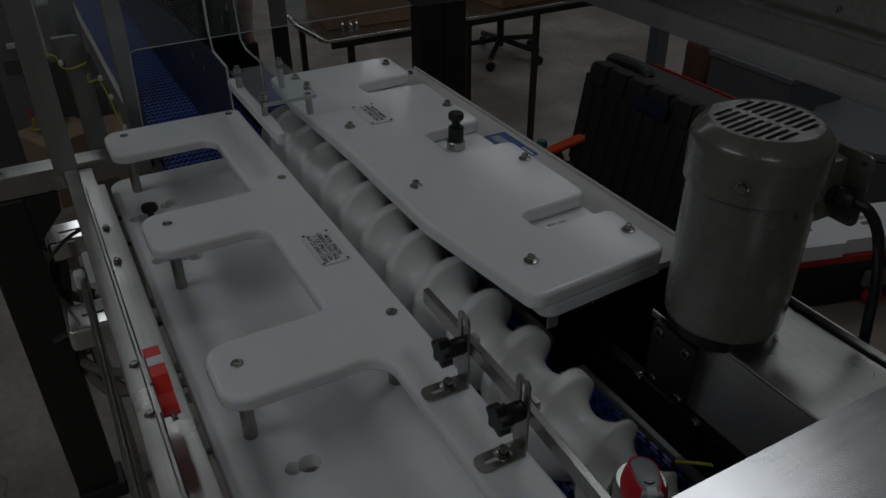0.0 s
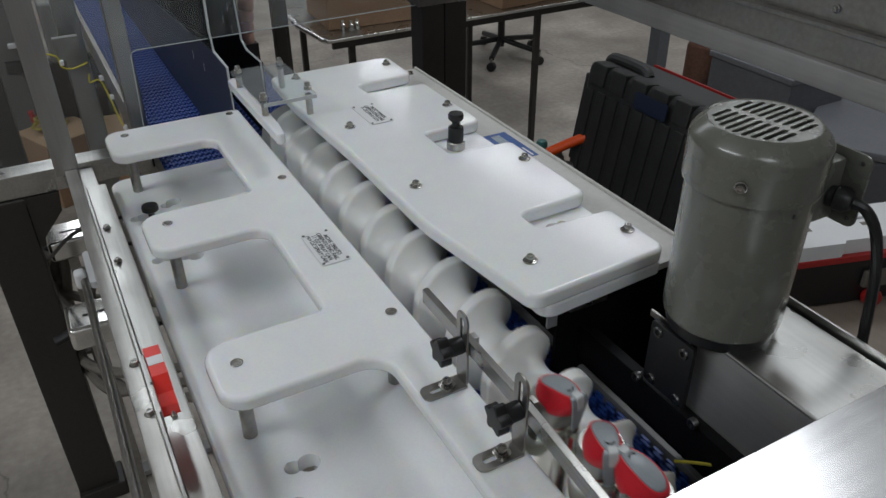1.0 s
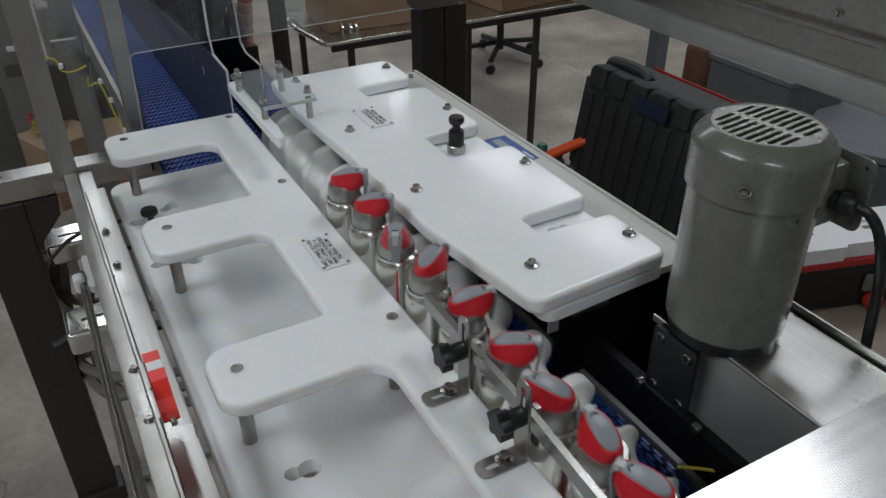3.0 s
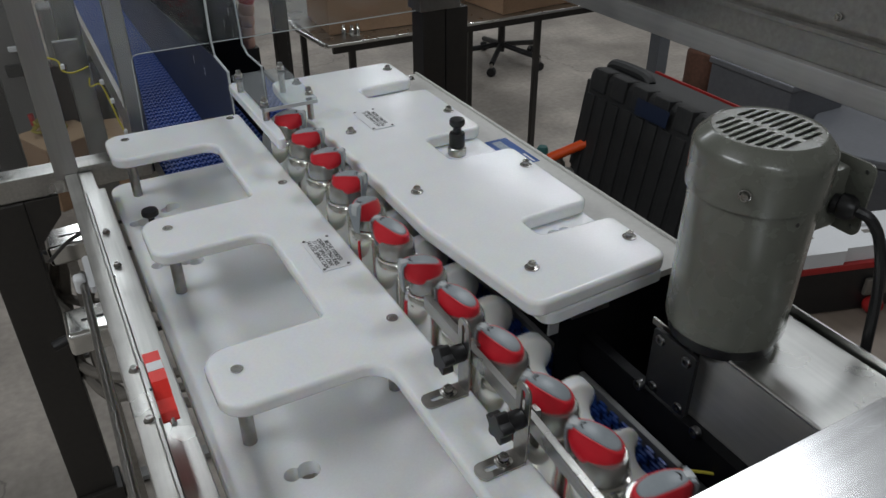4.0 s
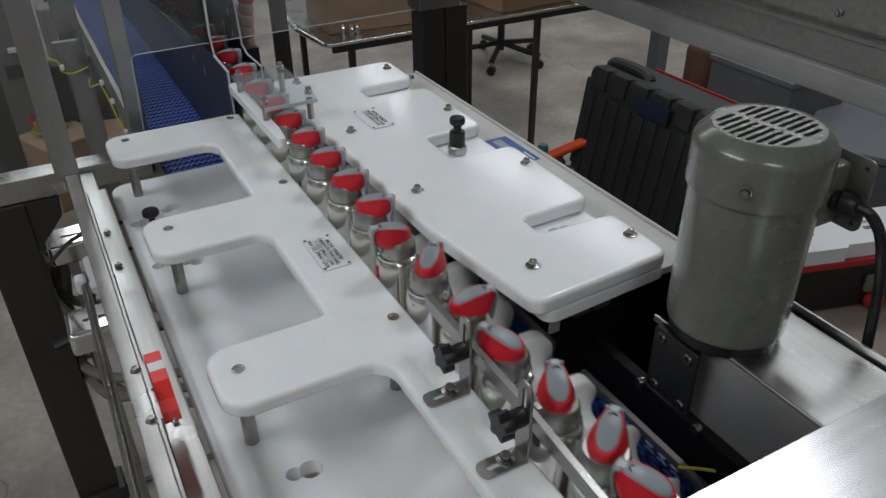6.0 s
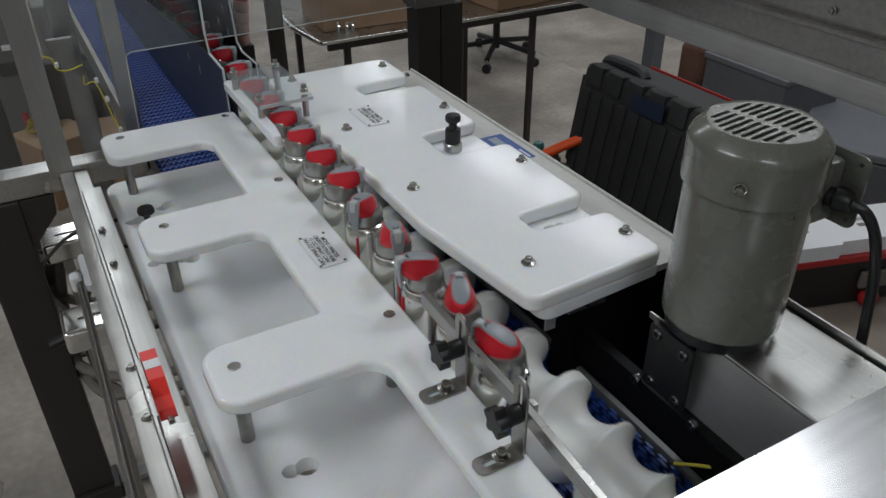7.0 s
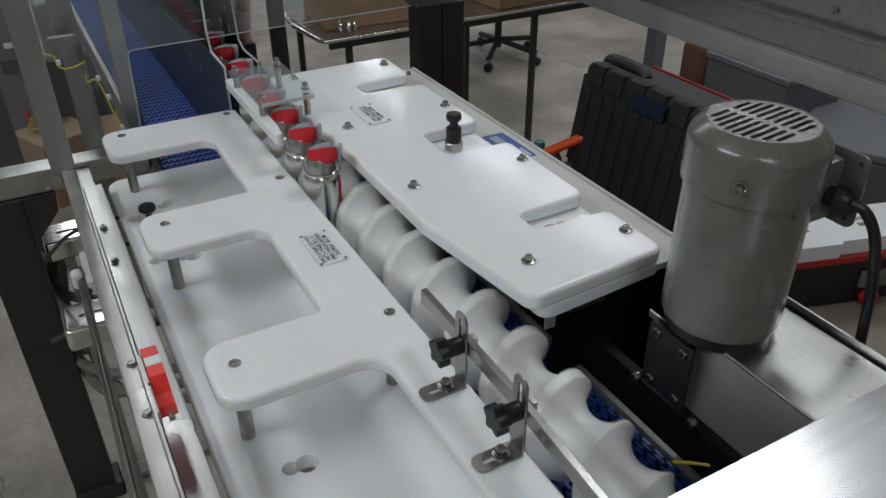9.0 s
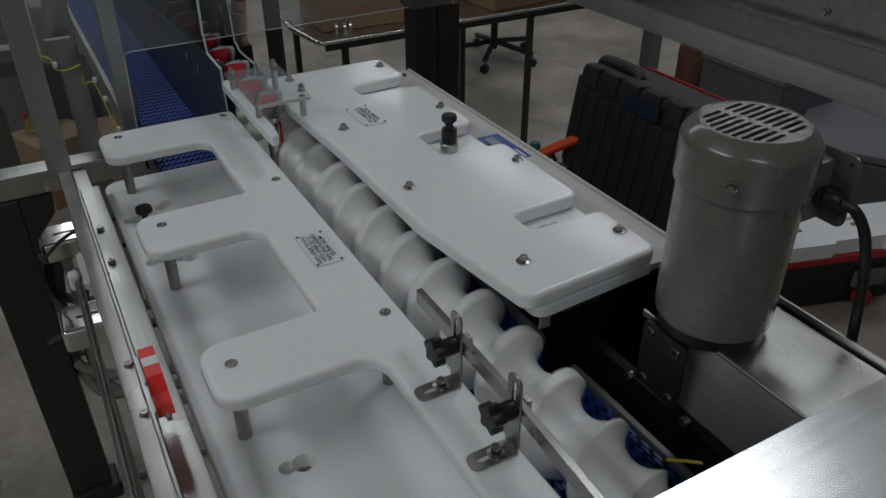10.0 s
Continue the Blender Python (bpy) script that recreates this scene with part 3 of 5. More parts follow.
part("cover_screw", RIVET, None, fan, m=pose(-0.0098, -0.0699, 0.188, 90, 0, -8))
part("terminal_box", cube(0.052, 0.0975, -0.046, 0.046, 0.146, 0.222, 0.006), MOTOR, motor, "grey terminal box")
tb = part("terminal_plate", slab(rounded([(-0.072, -0.044, 0.010), (0.052, -0.044, 0.010), (0.052, 0.044, 0.010), (-0.072, 0.044, 0.010)], 4), 0, 0.003), MOTOR, motor, "grey cover plate", m=pose(0.098, 0, 0.186, 90, 0, 90))
for sx, sy in ((-0.062, -0.034), (0.042, -0.034), (-0.062, 0.034), (0.042, 0.034)):
    part("plate_screw", RIVET, None, tb, m=pose(sx, sy, 0, 180, 0, 0))
part("cable_gland", lathe(bmesh.new(), [(0, 0), (0.012, 0), (0.012, 0.006), (0.0150, 0.008), (0.0150, 0.018), (0.011, 0.025), (0.006, 0.027), (0, 0.027)], 12), BLACK, motor, "black cable gland", m=pose(0.078, -0.046, 0.180, 90, 0, 20))
part("power_cable", tube(bmesh.new(), smooth_path([(0.086, -0.070, 0.180), (0.094, -0.084, 0.173), (0.106, -0.096, 0.145), (0.118, -0.104, 0.090), (0.124, -0.112, 0.0), (0.124, -0.13, -0.15)]), 0.0064, 10), BLACK, motor, "thick black power cable")

# ---- guide bar on two slotted brackets ----
bar = thing("guide_bar", 0.372, 0.55, 1.100, "stainless guide bar in two slotted brackets with black knobs", "guide rail")
UB = Matrix.Translation((-0.372, -0.55, -1.100))
part("bar", slab(rounded([(0.3600, 0.718, 0.002), (0.3690, 0.718, 0.002), (0.3675, 0.50, 0), (0.351, 0.18, 0), (0.342, 0.18, 0), (0.3587, 0.50, 0)], 2), 1.150, 1.170), BARSTEEL, bar, m=UB, bevel=0.001)


def bracket(y):
    part("bracket", slab(rounded([(-0.0125, -0.0015, 0.010), (0.0125, -0.0015, 0.010), (0.0125, 0.106, 0.010), (-0.0125, 0.106, 0.010)], 4), 0, 0.003,
                         [rounded([(-0.0035, 0.050, 0.0034), (0.0035, 0.050, 0.0034), (0.0035, 0.098, 0.0034), (-0.0035, 0.098, 0.0034)], 4)]), STEELD, bar, "slotted steel angle bracket",
         m=UB @ pose(0.3555, y, 1.1005, 90, 0, 90), bevel=0.0006)
    part("bracket_foot", slab(rounded([(-0.056, -0.0125, 0.009), (0.0, -0.0125, 0.001), (0.0, 0.0125, 0.001), (-0.056, 0.0125, 0.009)], 4), 0, 0.003,
                              [rounded([(-0.046, -0.0037, 0.0036), (-0.016, -0.0037, 0.0036), (-0.016, 0.0037, 0.0036), (-0.046, 0.0037, 0.0036)], 4)]), STEELD, bar, "slotted steel foot",
         m=UB @ pose(0.3575, y, 1.1002), bevel=0.0006)
    part("bolt", HEX, None, bar, "steel hex bolt with washer", m=UB @ pose(0.336, y + 0.001, 1.1034, 0, 0, 12))
    kn = lathe(bmesh.new(), [(0, 0), (0.0105, 0), (0.0110, 0.002), (0.0110, 0.017), (0.010, 0.019), (0, 0.019)], 24)
    part("knob_shank", kn, BLACK, bar, "black plastic knob shank", m=UB @ pose(0.3550, y, 1.160, 0, -90, 0))
    star = [((0.0155 + 0.0030 * math.cos(5 * a)) * math.cos(a), (0.0155 + 0.0030 * math.cos(5 * a)) * math.sin(a)) for a in [2 * math.pi * k / 40 for k in range(40)]]
    part("knob_head", slab(star, 0.019, 0.033), BLACK, bar, "black star knob", m=UB @ pose(0.3550, y, 1.160, 0, -90, 0), bevel=0.002)
    part("clamp", cube(0.3695, 0.3765, y - 0.006, y + 0.006, 1.154, 1.167, 0.001), STEEL, bar, "square steel clamp", m=UB)


bracket(0.607)
bracket(0.483)

# ---- feed screw ----
CAN_X, CAN_R, BELT_Z = 0.400, 0.033, 0.945
SX, SZ, SR, CORE = 0.472, 1.028, 0.070, 0.038


def lane(p):
    """How far along the lane a can has come after p turns of the screw."""
    if p < 0:
        return 0.3595 + 0.066 * p
    if p < 2.5:
        return 0.3595 + 0.066 * p + 0.0068 * p * p
    if p < 12.6:
        return 0.567 + 0.100 * (p - 2.5)
    return 1.577 + 0.120 * (p - 12.6)


def turns(y):
    lo, hi = -8.0, 20.0
    for _ in range(40):
        mid = (lo + hi) / 2
        lo, hi = (mid, hi) if lane(mid) < y else (lo, mid)
    return lo


def screw_mesh():
    """A worm with can-shaped pockets: round lands where the pitch is wide, rounded crests where it is narrow."""
    bm = bmesh.new()
    y0, y1, per, na = 0.300, 1.600, 44, 72
    reach = SX - CAN_X
    first = turns(y0) - 0.5
    count = int((turns(y1) - first + 2) * per)
    cols = []
    for k in range(na + 1):
        a = 2 * math.pi * k / na
        col = []
        for i in range(count + 1):
            p = first + i / per - a / (2 * math.pi)
            y = min(max(lane(p), y0), y1)
            pitch = (lane(p + 0.01) - lane(p - 0.01)) / 0.02
            d = ((i / per + first) % 1.0 - 0.5) * pitch
            pocket = reach + 0.003 - math.sqrt(max((CAN_R + 0.007) ** 2 - d * d, 0.0))
            land = CORE + (SR - CORE) * min(1.0, 0.52 + (y - y0) / 0.34 * 0.48)
            soft = 0.022
            h = min(max(0.5 + 0.5 * (land - pocket) / soft, 0.0), 1.0)
            r = land * (1 - h) + pocket * h - soft * h * (1 - h)
            col.append(bm.verts.new((r * math.cos(a), y - 0.9, r * math.sin(a))))
        cols.append(col)
    for a, b in zip(cols, cols[1:]):
        for i in range(count):
            bm.faces.new((a[i], a[i + 1], b[i + 1], b[i]))
    bmesh.ops.remove_doubles(bm, verts=bm.verts[:], dist=0.00002)
    for y in (y0, y1):
        bmesh.ops.create_circle(bm, cap_ends=True, segments=na, radius=CORE, matrix=Matrix.Translation((0, y - 0.9, 0)) @ pose(0, 0, 0, 90, 0, 0))
    return bm


screw = thing("feed_screw", SX, 0.9, SZ, "white plastic feed screw with deep round helical pockets", "feed screw")
part("worm", screw_mesh(), SCREWM, screw, sharp=120)
part("shaft", tube(bmesh.new(), [(0, -0.95, 0), (0, 0.72, 0)], 0.0125, 16), STEEL, screw, "steel shaft")
bearing = thing("screw_bearing", SX, 1.612, 0.95, "black bearing block at the end of the feed screw", "bearing")
part("block", cube(-0.03, 0.03, -0.015, 0.015, 0, 0.115, 0.004), BLACK, bearing)

# ---- belt conveyor ----
conv = thing("belt_conveyor", 0.41, 2.0, 0.0, "grey steel conveyor frame carrying a blue modular belt", "conveyor")
VB = Matrix.Translation((-0.41, -2.0, 0))
part("side_rail", cube(0.184, 0.198, -3.6, 7.2, 0.86, 0.950, 0.001), STEELD, conv, m=VB)
part("side_rail", cube(0.614, 0.624, -3.6, 7.2, 0.86, 0.952, 0.001), PAINTGREY, conv, m=VB)
# Bed plate in the darkened blue makes the grid's holes read as shade.
part("bed_plate", cube(0.199, 0.613, -3.6, 7.2, 0.900, 0.932), BELTSHADE, conv, m=VB)
for ly in (-3.4, -1.6, 0.2, 2.4, 4.6, 7.0):
    for lx in (0.21, 0.59):
        part("leg", cube(lx - 0.02, lx + 0.02, ly - 0.02, ly + 0.02, 0, 0.898, 0.003), STEELD, conv, m=VB)


def belt_link():
    """One row of a hinged open-grid belt, as wide as the belt."""
    bm = bmesh.new()
    w, n, p = 0.410, 30, 0.0254
    box(bm, -w / 2, w / 2, -0.0022, 0.0022, -0.008, -0.001)
    for k in range(n + 1):
        x = -w / 2 + 0.002 + (w - 0.004) * k / n
        box(bm, x - 0.0022, x + 0.0022, -0.0045, 0.0105, -0.008, 0.0)
        if k < n:
            x += (w - 0.004) / n / 2
            box(bm, x - 0.0022, x + 0.0022, -0.0125, 0.0045, -0.008, 0.0)
    return bm


belt = thing("conveyor_belt", 0.406, 0.0, BELT_Z, "royal blue plastic modular belt with an open grid", "conveyor belt")
LINK = mesh_of("belt_link", belt_link(), BELT)
for k in range(280):
    part("belt_link", LINK, None, belt, m=pose(0, -3.5 + 0.0254 * k, 0))

# ---- side sheets of the exit lane ----
left_sheet = thing("lane_sheet", 0.352, 2.4, BELT_Z, "dark blue lane side sheet with slots and pale edge", "guide panel")
SIDE = pose(0, 0, 0, 90, 0, 90)


def slot(y, z, h=0.011, w=0.0035):
    return rounded([(y - w, z - h, w * 0.9), (y + w, z - h, w * 0.9), (y + w, z + h, w * 0.9), (y - w, z + h, w * 0.9)], 3)


LB = Matrix.Translation((-0.352, -2.4, -BELT_Z))
part("sheet", slab([(1.612, 0.952), (1.612, 1.196), (1.718, 1.200), (2.6, 1.142), (3.6, 1.10), (3.6, 0.952)], 0.352, 0.358, [slot(1.957, 1.127), slot(1.843, 1.129)]), NAVY, left_sheet, m=LB @ SIDE)
part("upper_sheet", slab([(1.719, 1.2015), (1.735, 1.240), (1.722, 1.46), (3.6, 1.46), (3.6, 1.102), (2.6, 1.144)], 0.352, 0.357), SMOKED, left_sheet, "smoked upper guard sheet", m=LB @ SIDE)
part("cut_edge", tube(bmesh.new(), [(0.355, 1.611, 0.96), (0.355, 1.611, 1.197), (0.355, 1.717, 1.2015), (0.355, 1.734, 1.240), (0.355, 1.721, 1.46)], 0.0028, 6), EDGE, left_sheet, "pale cut edge", m=LB)
right_sheet = thing("lane_sheet", 0.460, 2.4, BELT_Z, "black lane side sheet with slotted holes and a pale cut edge", "guide panel")
KB = Matrix.Translation((-0.460, -2.4, -BELT_Z))
part("sheet", slab([(1.735, 0.952), (1.735, 1.154), (1.850, 1.150), (1.890, 1.165), (1.905, 1.26), (3.6, 1.26), (3.6, 0.952)], 0.460, 0.466, [slot(2.046, 1.178), slot(1.963, 1.174), slot(1.979, 1.225)]), BLACKPANEL, right_sheet, m=KB @ SIDE)
part("cut_edge", tube(bmesh.new(), [(0.461, 1.734, 0.96), (0.461, 1.734, 1.155), (0.461, 1.849, 1.152), (0.461, 1.888, 1.166), (0.461, 1.915, 1.34)], 0.0028, 6), EDGE, right_sheet, "pale cut edge", m=KB)
# White inserts fill the slots; their colour stands for light coming through.
for sy, sz in ((1.957, 1.127), (1.843, 1.129)):
    part("slot_light", slab(slot(sy, sz, 0.0105, 0.0030), 0.3525, 0.3562), WHITEPL, left_sheet, "white insert standing for light through the slot", m=LB @ SIDE)
for sy, sz in ((2.046, 1.178), (1.963, 1.174), (1.979, 1.225)):
    part("slot_light", slab(slot(sy, sz, 0.0105, 0.0030), 0.4605, 0.4642), WHITEPL, right_sheet, "white insert standing for light through the slot", m=KB @ SIDE)
for yy in (1.84, 2.02, 2.20):
    ro = thing("lane_rod", 0.4, yy, 1.13, "round steel spacer rod between the lane sheets", "rod", group="lane rods")
    part("rod", tube(bmesh.new(), [(0.067, 0, 0), (0.085, 0, 0)], 0.004, 10), STEELD, ro)

# ---- small clear hold-down over the lane ----
hold = thing("hold_down", 0.415, 1.49, 1.135, "small clear acrylic hold-down plate on four steel posts over the lane", "guard")
HB = Matrix.Translation((-0.415, -1.49, -1.135))
part("plate", slab(rounded([(0.354, 1.362, 0.004), (0.464, 1.364, 0.004), (0.468, 1.575, 0.004), (0.352, 1.575, 0.004)], 3), 1.193, 1.201), ACRYLIC2, hold, m=HB)
part("front_edge", cube(0.357, 0.462, 1.3600, 1.3618, 1.1935, 1.2005), EDGE, hold, "pale cut edge", m=HB)
for hx, hy, hz in ((0.363, 1.380, 1.1705), (0.456, 1.392, 1.1505), (0.363, 1.555, 1.1705), (0.455, 1.562, 1.1505)):
    bm = lathe(bmesh.new(), [(0, hz), (0.0065, hz), (0.0065, 1.1925)], 16)
    lathe(bm, [(0.0, 1.2015), (0.0080, 1.2015), (0.0080, 1.208), (0.006, 1.209), (0.005, 1.216), (0, 1.217)], 12)
    part("post", bm, STEEL, hold, "steel post with cap nut", m=HB @ pose(hx, hy, 0))
lead = single("lead_in_rail", slab(rounded([(0.352, 1.280, 0.008), (0.368, 1.280, 0.008), (0.374, 1.33, 0.02), (0.374, 1.620, 0.006), (0.352, 1.620, 0.006)], 4), 1.148, 1.170, soft=0.004), UHMW,
              "short white plastic rail bar beside the can lane", "machine guide")

# ---- guard frame ----
gf = thing("guard_frame", 0.0, 1.2, 0.0, "stainless guard frame of square tube and flat bars", "machine frame")
FB = Matrix.Translation((0, -1.2, 0))
part("cross_tube", cube(-1.4, 0.178, 1.74, 1.80, 0.942, 0.996, 0.004), STEEL, gf, "stainless cross tube", m=FB)
part("tube_end", cube(0.1785, 0.183, 1.745, 1.795, 0.946, 0.992, 0.002), BLACK, gf, "black plastic end cap", m=FB)
part("dark_leg", cube(-0.203, -0.100, 1.73, 1.80, 0.05, 0.941, 0.004), DARKFRAME, gf, "dark painted leg", m=FB)
part("gusset", slab([(-0.0995, 0.82), (-0.0995, 0.9405), (-0.03, 0.9405), (-0.035, 0.895)], -1.80, -1.735), DARKFRAME, gf, "dark corner gusset", m=FB @ pose(0, 0, 0, 90, 0, 0))
part("foot", cube(-0.205, -0.085, 1.715, 1.805, 0.0, 0.05, 0.004), DARKFRAME, gf, "dark foot block", m=FB)
part("floor_bar", cube(-0.0845, 0.34, 1.745, 1.785, 0.012, 0.030, 0.002), PAINTGREY, gf, "grey flat floor bar", m=FB)
part("door_post", cube(-0.022, 0.020, 1.475, 1.50, 1.09, 2.2, 0.002), STEELZ, gf, "stainless upright flat bar", m=FB)
part("door_rail", cube(-0.006, 0.016, -0.2, 1.474, 1.088, 1.100, 0.002), RAILSTEEL, gf, "stainless door rail", m=FB)
part("door_rail_side", cube(0.0165, 0.020, -0.2, 1.474, 1.070, 1.098), STEEL, gf, "stainless rail flange", m=FB)
part("lower_channel", cube(0.024, 0.062, -0.2, 1.60, 0.985, 1.000, 0.002), STEEL, gf, "stainless channel", m=FB)
part("lower_channel_wall", cube(0.020, 0.0235, -0.2, 1.60, 0.945, 1.002, 0.001), STEEL, gf, "stainless channel wall", m=FB)
part("support_arm", cube(0.0, 0.05, 1.465, 1.735, 0.952, 0.984, 0.002), STEEL, gf, "steel support arm", m=FB)
part("pull_rod", tube(bmesh.new(), [(-0.022, 1.19, 1.050), (-0.027, 0.70, 1.050), (-0.028, 0.2, 1.050)], 0.0062, 16), STEELD, gf, "round steel pull rod", m=FB)
part("rod_clip", cube(-0.036, -0.018, 1.15, 1.172, 1.035, 1.065, 0.006, 3), WHITEPL, gf, "white plastic rod clip", m=FB)
part("rod_clip", slab(rounded([(-0.016, 1.13, 0.008), (-0.004, 1.13, 0.008), (-0.004, 1.235, 0.008), (-0.016, 1.235, 0.008)], 4), 1.045, 1.056), WHITEPL, gf, "white plastic hinge strap", m=FB)
for cy in (1.40, 1.27):
    part("channel_screw", HEXS, None, gf, m=FB @ pose(0.036, cy, 1.000, 0, 0, 20))
for cy in (0.838, 0.738):
    part("rail_screw", HEXS, None, gf, m=FB @ pose(0.010, cy, 1.0965, 0, 0, 15))
part("door_post_foot", cube(-0.010, 0.020, 1.472, 1.504, 1.070, 1.089, 0.002), STEELD, gf, m=FB)
part("inner_post", cube(0.164, 0.204, 1.90, 1.94, 0.0, 2.2, 0.003), STEELZ, gf, "stainless square post", m=FB)
part("inner_post", cube(0.070, 0.126, 2.20, 2.25, 0.0, 2.2, 0.003), STEELZ, gf, "stainless square post", m=FB)
part("corner_post", cube(0.886, 0.950, 1.735, 1.80, 0.0, 1.225, 0.003), DARKFRAME, gf, "dark corner post", m=FB)
part("corner_post", cube(0.953, 1.017, 1.735, 1.80, 0.0, 1.225, 0.003), DARKFRAME, gf, "dark corner post", m=FB)
part("corner_box", cube(0.875, 0.992, 1.73, 1.80, 1.2255, 1.75, 0.003), STEELD, gf, "steel corner box", m=FB)
# clear end panel with a cut-out for the belt
pan = thing("clear_panel", 0.2, 1.77, 0.96, "clear acrylic end panel with a rounded cut-out over the belt", "guard")
po = rounded([(-1.2, 0.958, 0), (0.176, 0.958, 0), (0.188, 1.216, 0.012), (0.884, 1.222, 0), (0.884, 2.0, 0), (-1.2, 2.0, 0)], 4)
PB = Matrix.Translation((-0.2, -1.77, -0.96))
part("panel", slab(po, -0.003, 0.003), ACRYLIC, pan, m=PB @ pose(0, 1.77, 0, 90, 0, 0))
part("cut_edge", tube(bmesh.new(), [(0.176, 1.768, 0.960), (0.1865, 1.768, 1.205), (0.190, 1.768, 1.212), (0.200, 1.768, 1.2160), (0.623, 1.768, 1.2195), (0.884, 1.768, 1.222)], 0.0013, 6), EDGE, pan, "pale cut edge of the panel", m=PB)

side = thing("side_guard", 1.2, 0.6, 0.0, "stainless side guard with a folded lower edge", "guard")
SB = Matrix.Translation((-1.2, -0.6, 0))
part("beam", cube(1.200, 1.24, -0.8, 1.72, 1.250, 1.296, 0.003), GUARDSTEEL, side, "stainless beam", m=SB)
part("upper_sheet", cube(1.215, 1.225, -0.8, 1.72, 1.2965, 1.46), STEELD, side, "grey upper sheet", m=SB)
part("upper_bar", cube(1.195, 1.214, -0.8, 1.72, 1.352, 1.362, 0.002), STEELD, side, "narrow bar", m=SB)
part("screw", HEXS, None, side, m=SB @ pose(1.2145, 0.83, 1.385, 0, -90, 0))
part("corner_beam", cube(1.2405, 1.30, 1.66, 1.72, 1.252, 1.294, 0.003), STEELD, side, "stainless corner piece", m=SB)
part("leg", cube(1.20, 1.25, -0.78, -0.73, 0, 1.2495, 0.003), STEELD, side, "steel leg", m=SB)

# ---- red coded switch on the door rail ----
sw = thing("door_switch", 0.036, 0.80, 1.060, "red and white coded door switch beside the stainless rail", "switch")
part("switch_body", slab(rounded([(-0.036, 0.004, 0.002), (0.066, 0.004, 0.002), (0.072, 0.036, 0.002), (0.008, 0.036, 0.002), (-0.012, 0.022, 0.002), (-0.034, 0.019, 0.003), (-0.042, 0.010, 0.002)], 3), -0.012, 0.0085), SWITCHRED, sw, bevel=0.0015, m=pose(0, 0, 0, 90, 0, 90))
part("white_band", cube(-0.0115, 0.0082, 0.030, 0.048, 0.0362, 0.0368), WHITEPL, sw, "white label band")
part("mount_plate", cube(-0.0175, -0.0125, -0.060, 0.058, 0.0, 0.036, 0.001), STEEL, sw, "steel mounting plate")
part("plug", tube(bmesh.new(), [(0.0, -0.030, 0.010), (0.0, -0.048, 0.008)], 0.004, 10), CHROME, sw, "steel plug")
part("plate_screw", RIVET, None, sw, m=pose(-0.0145, -0.004, 0.036))


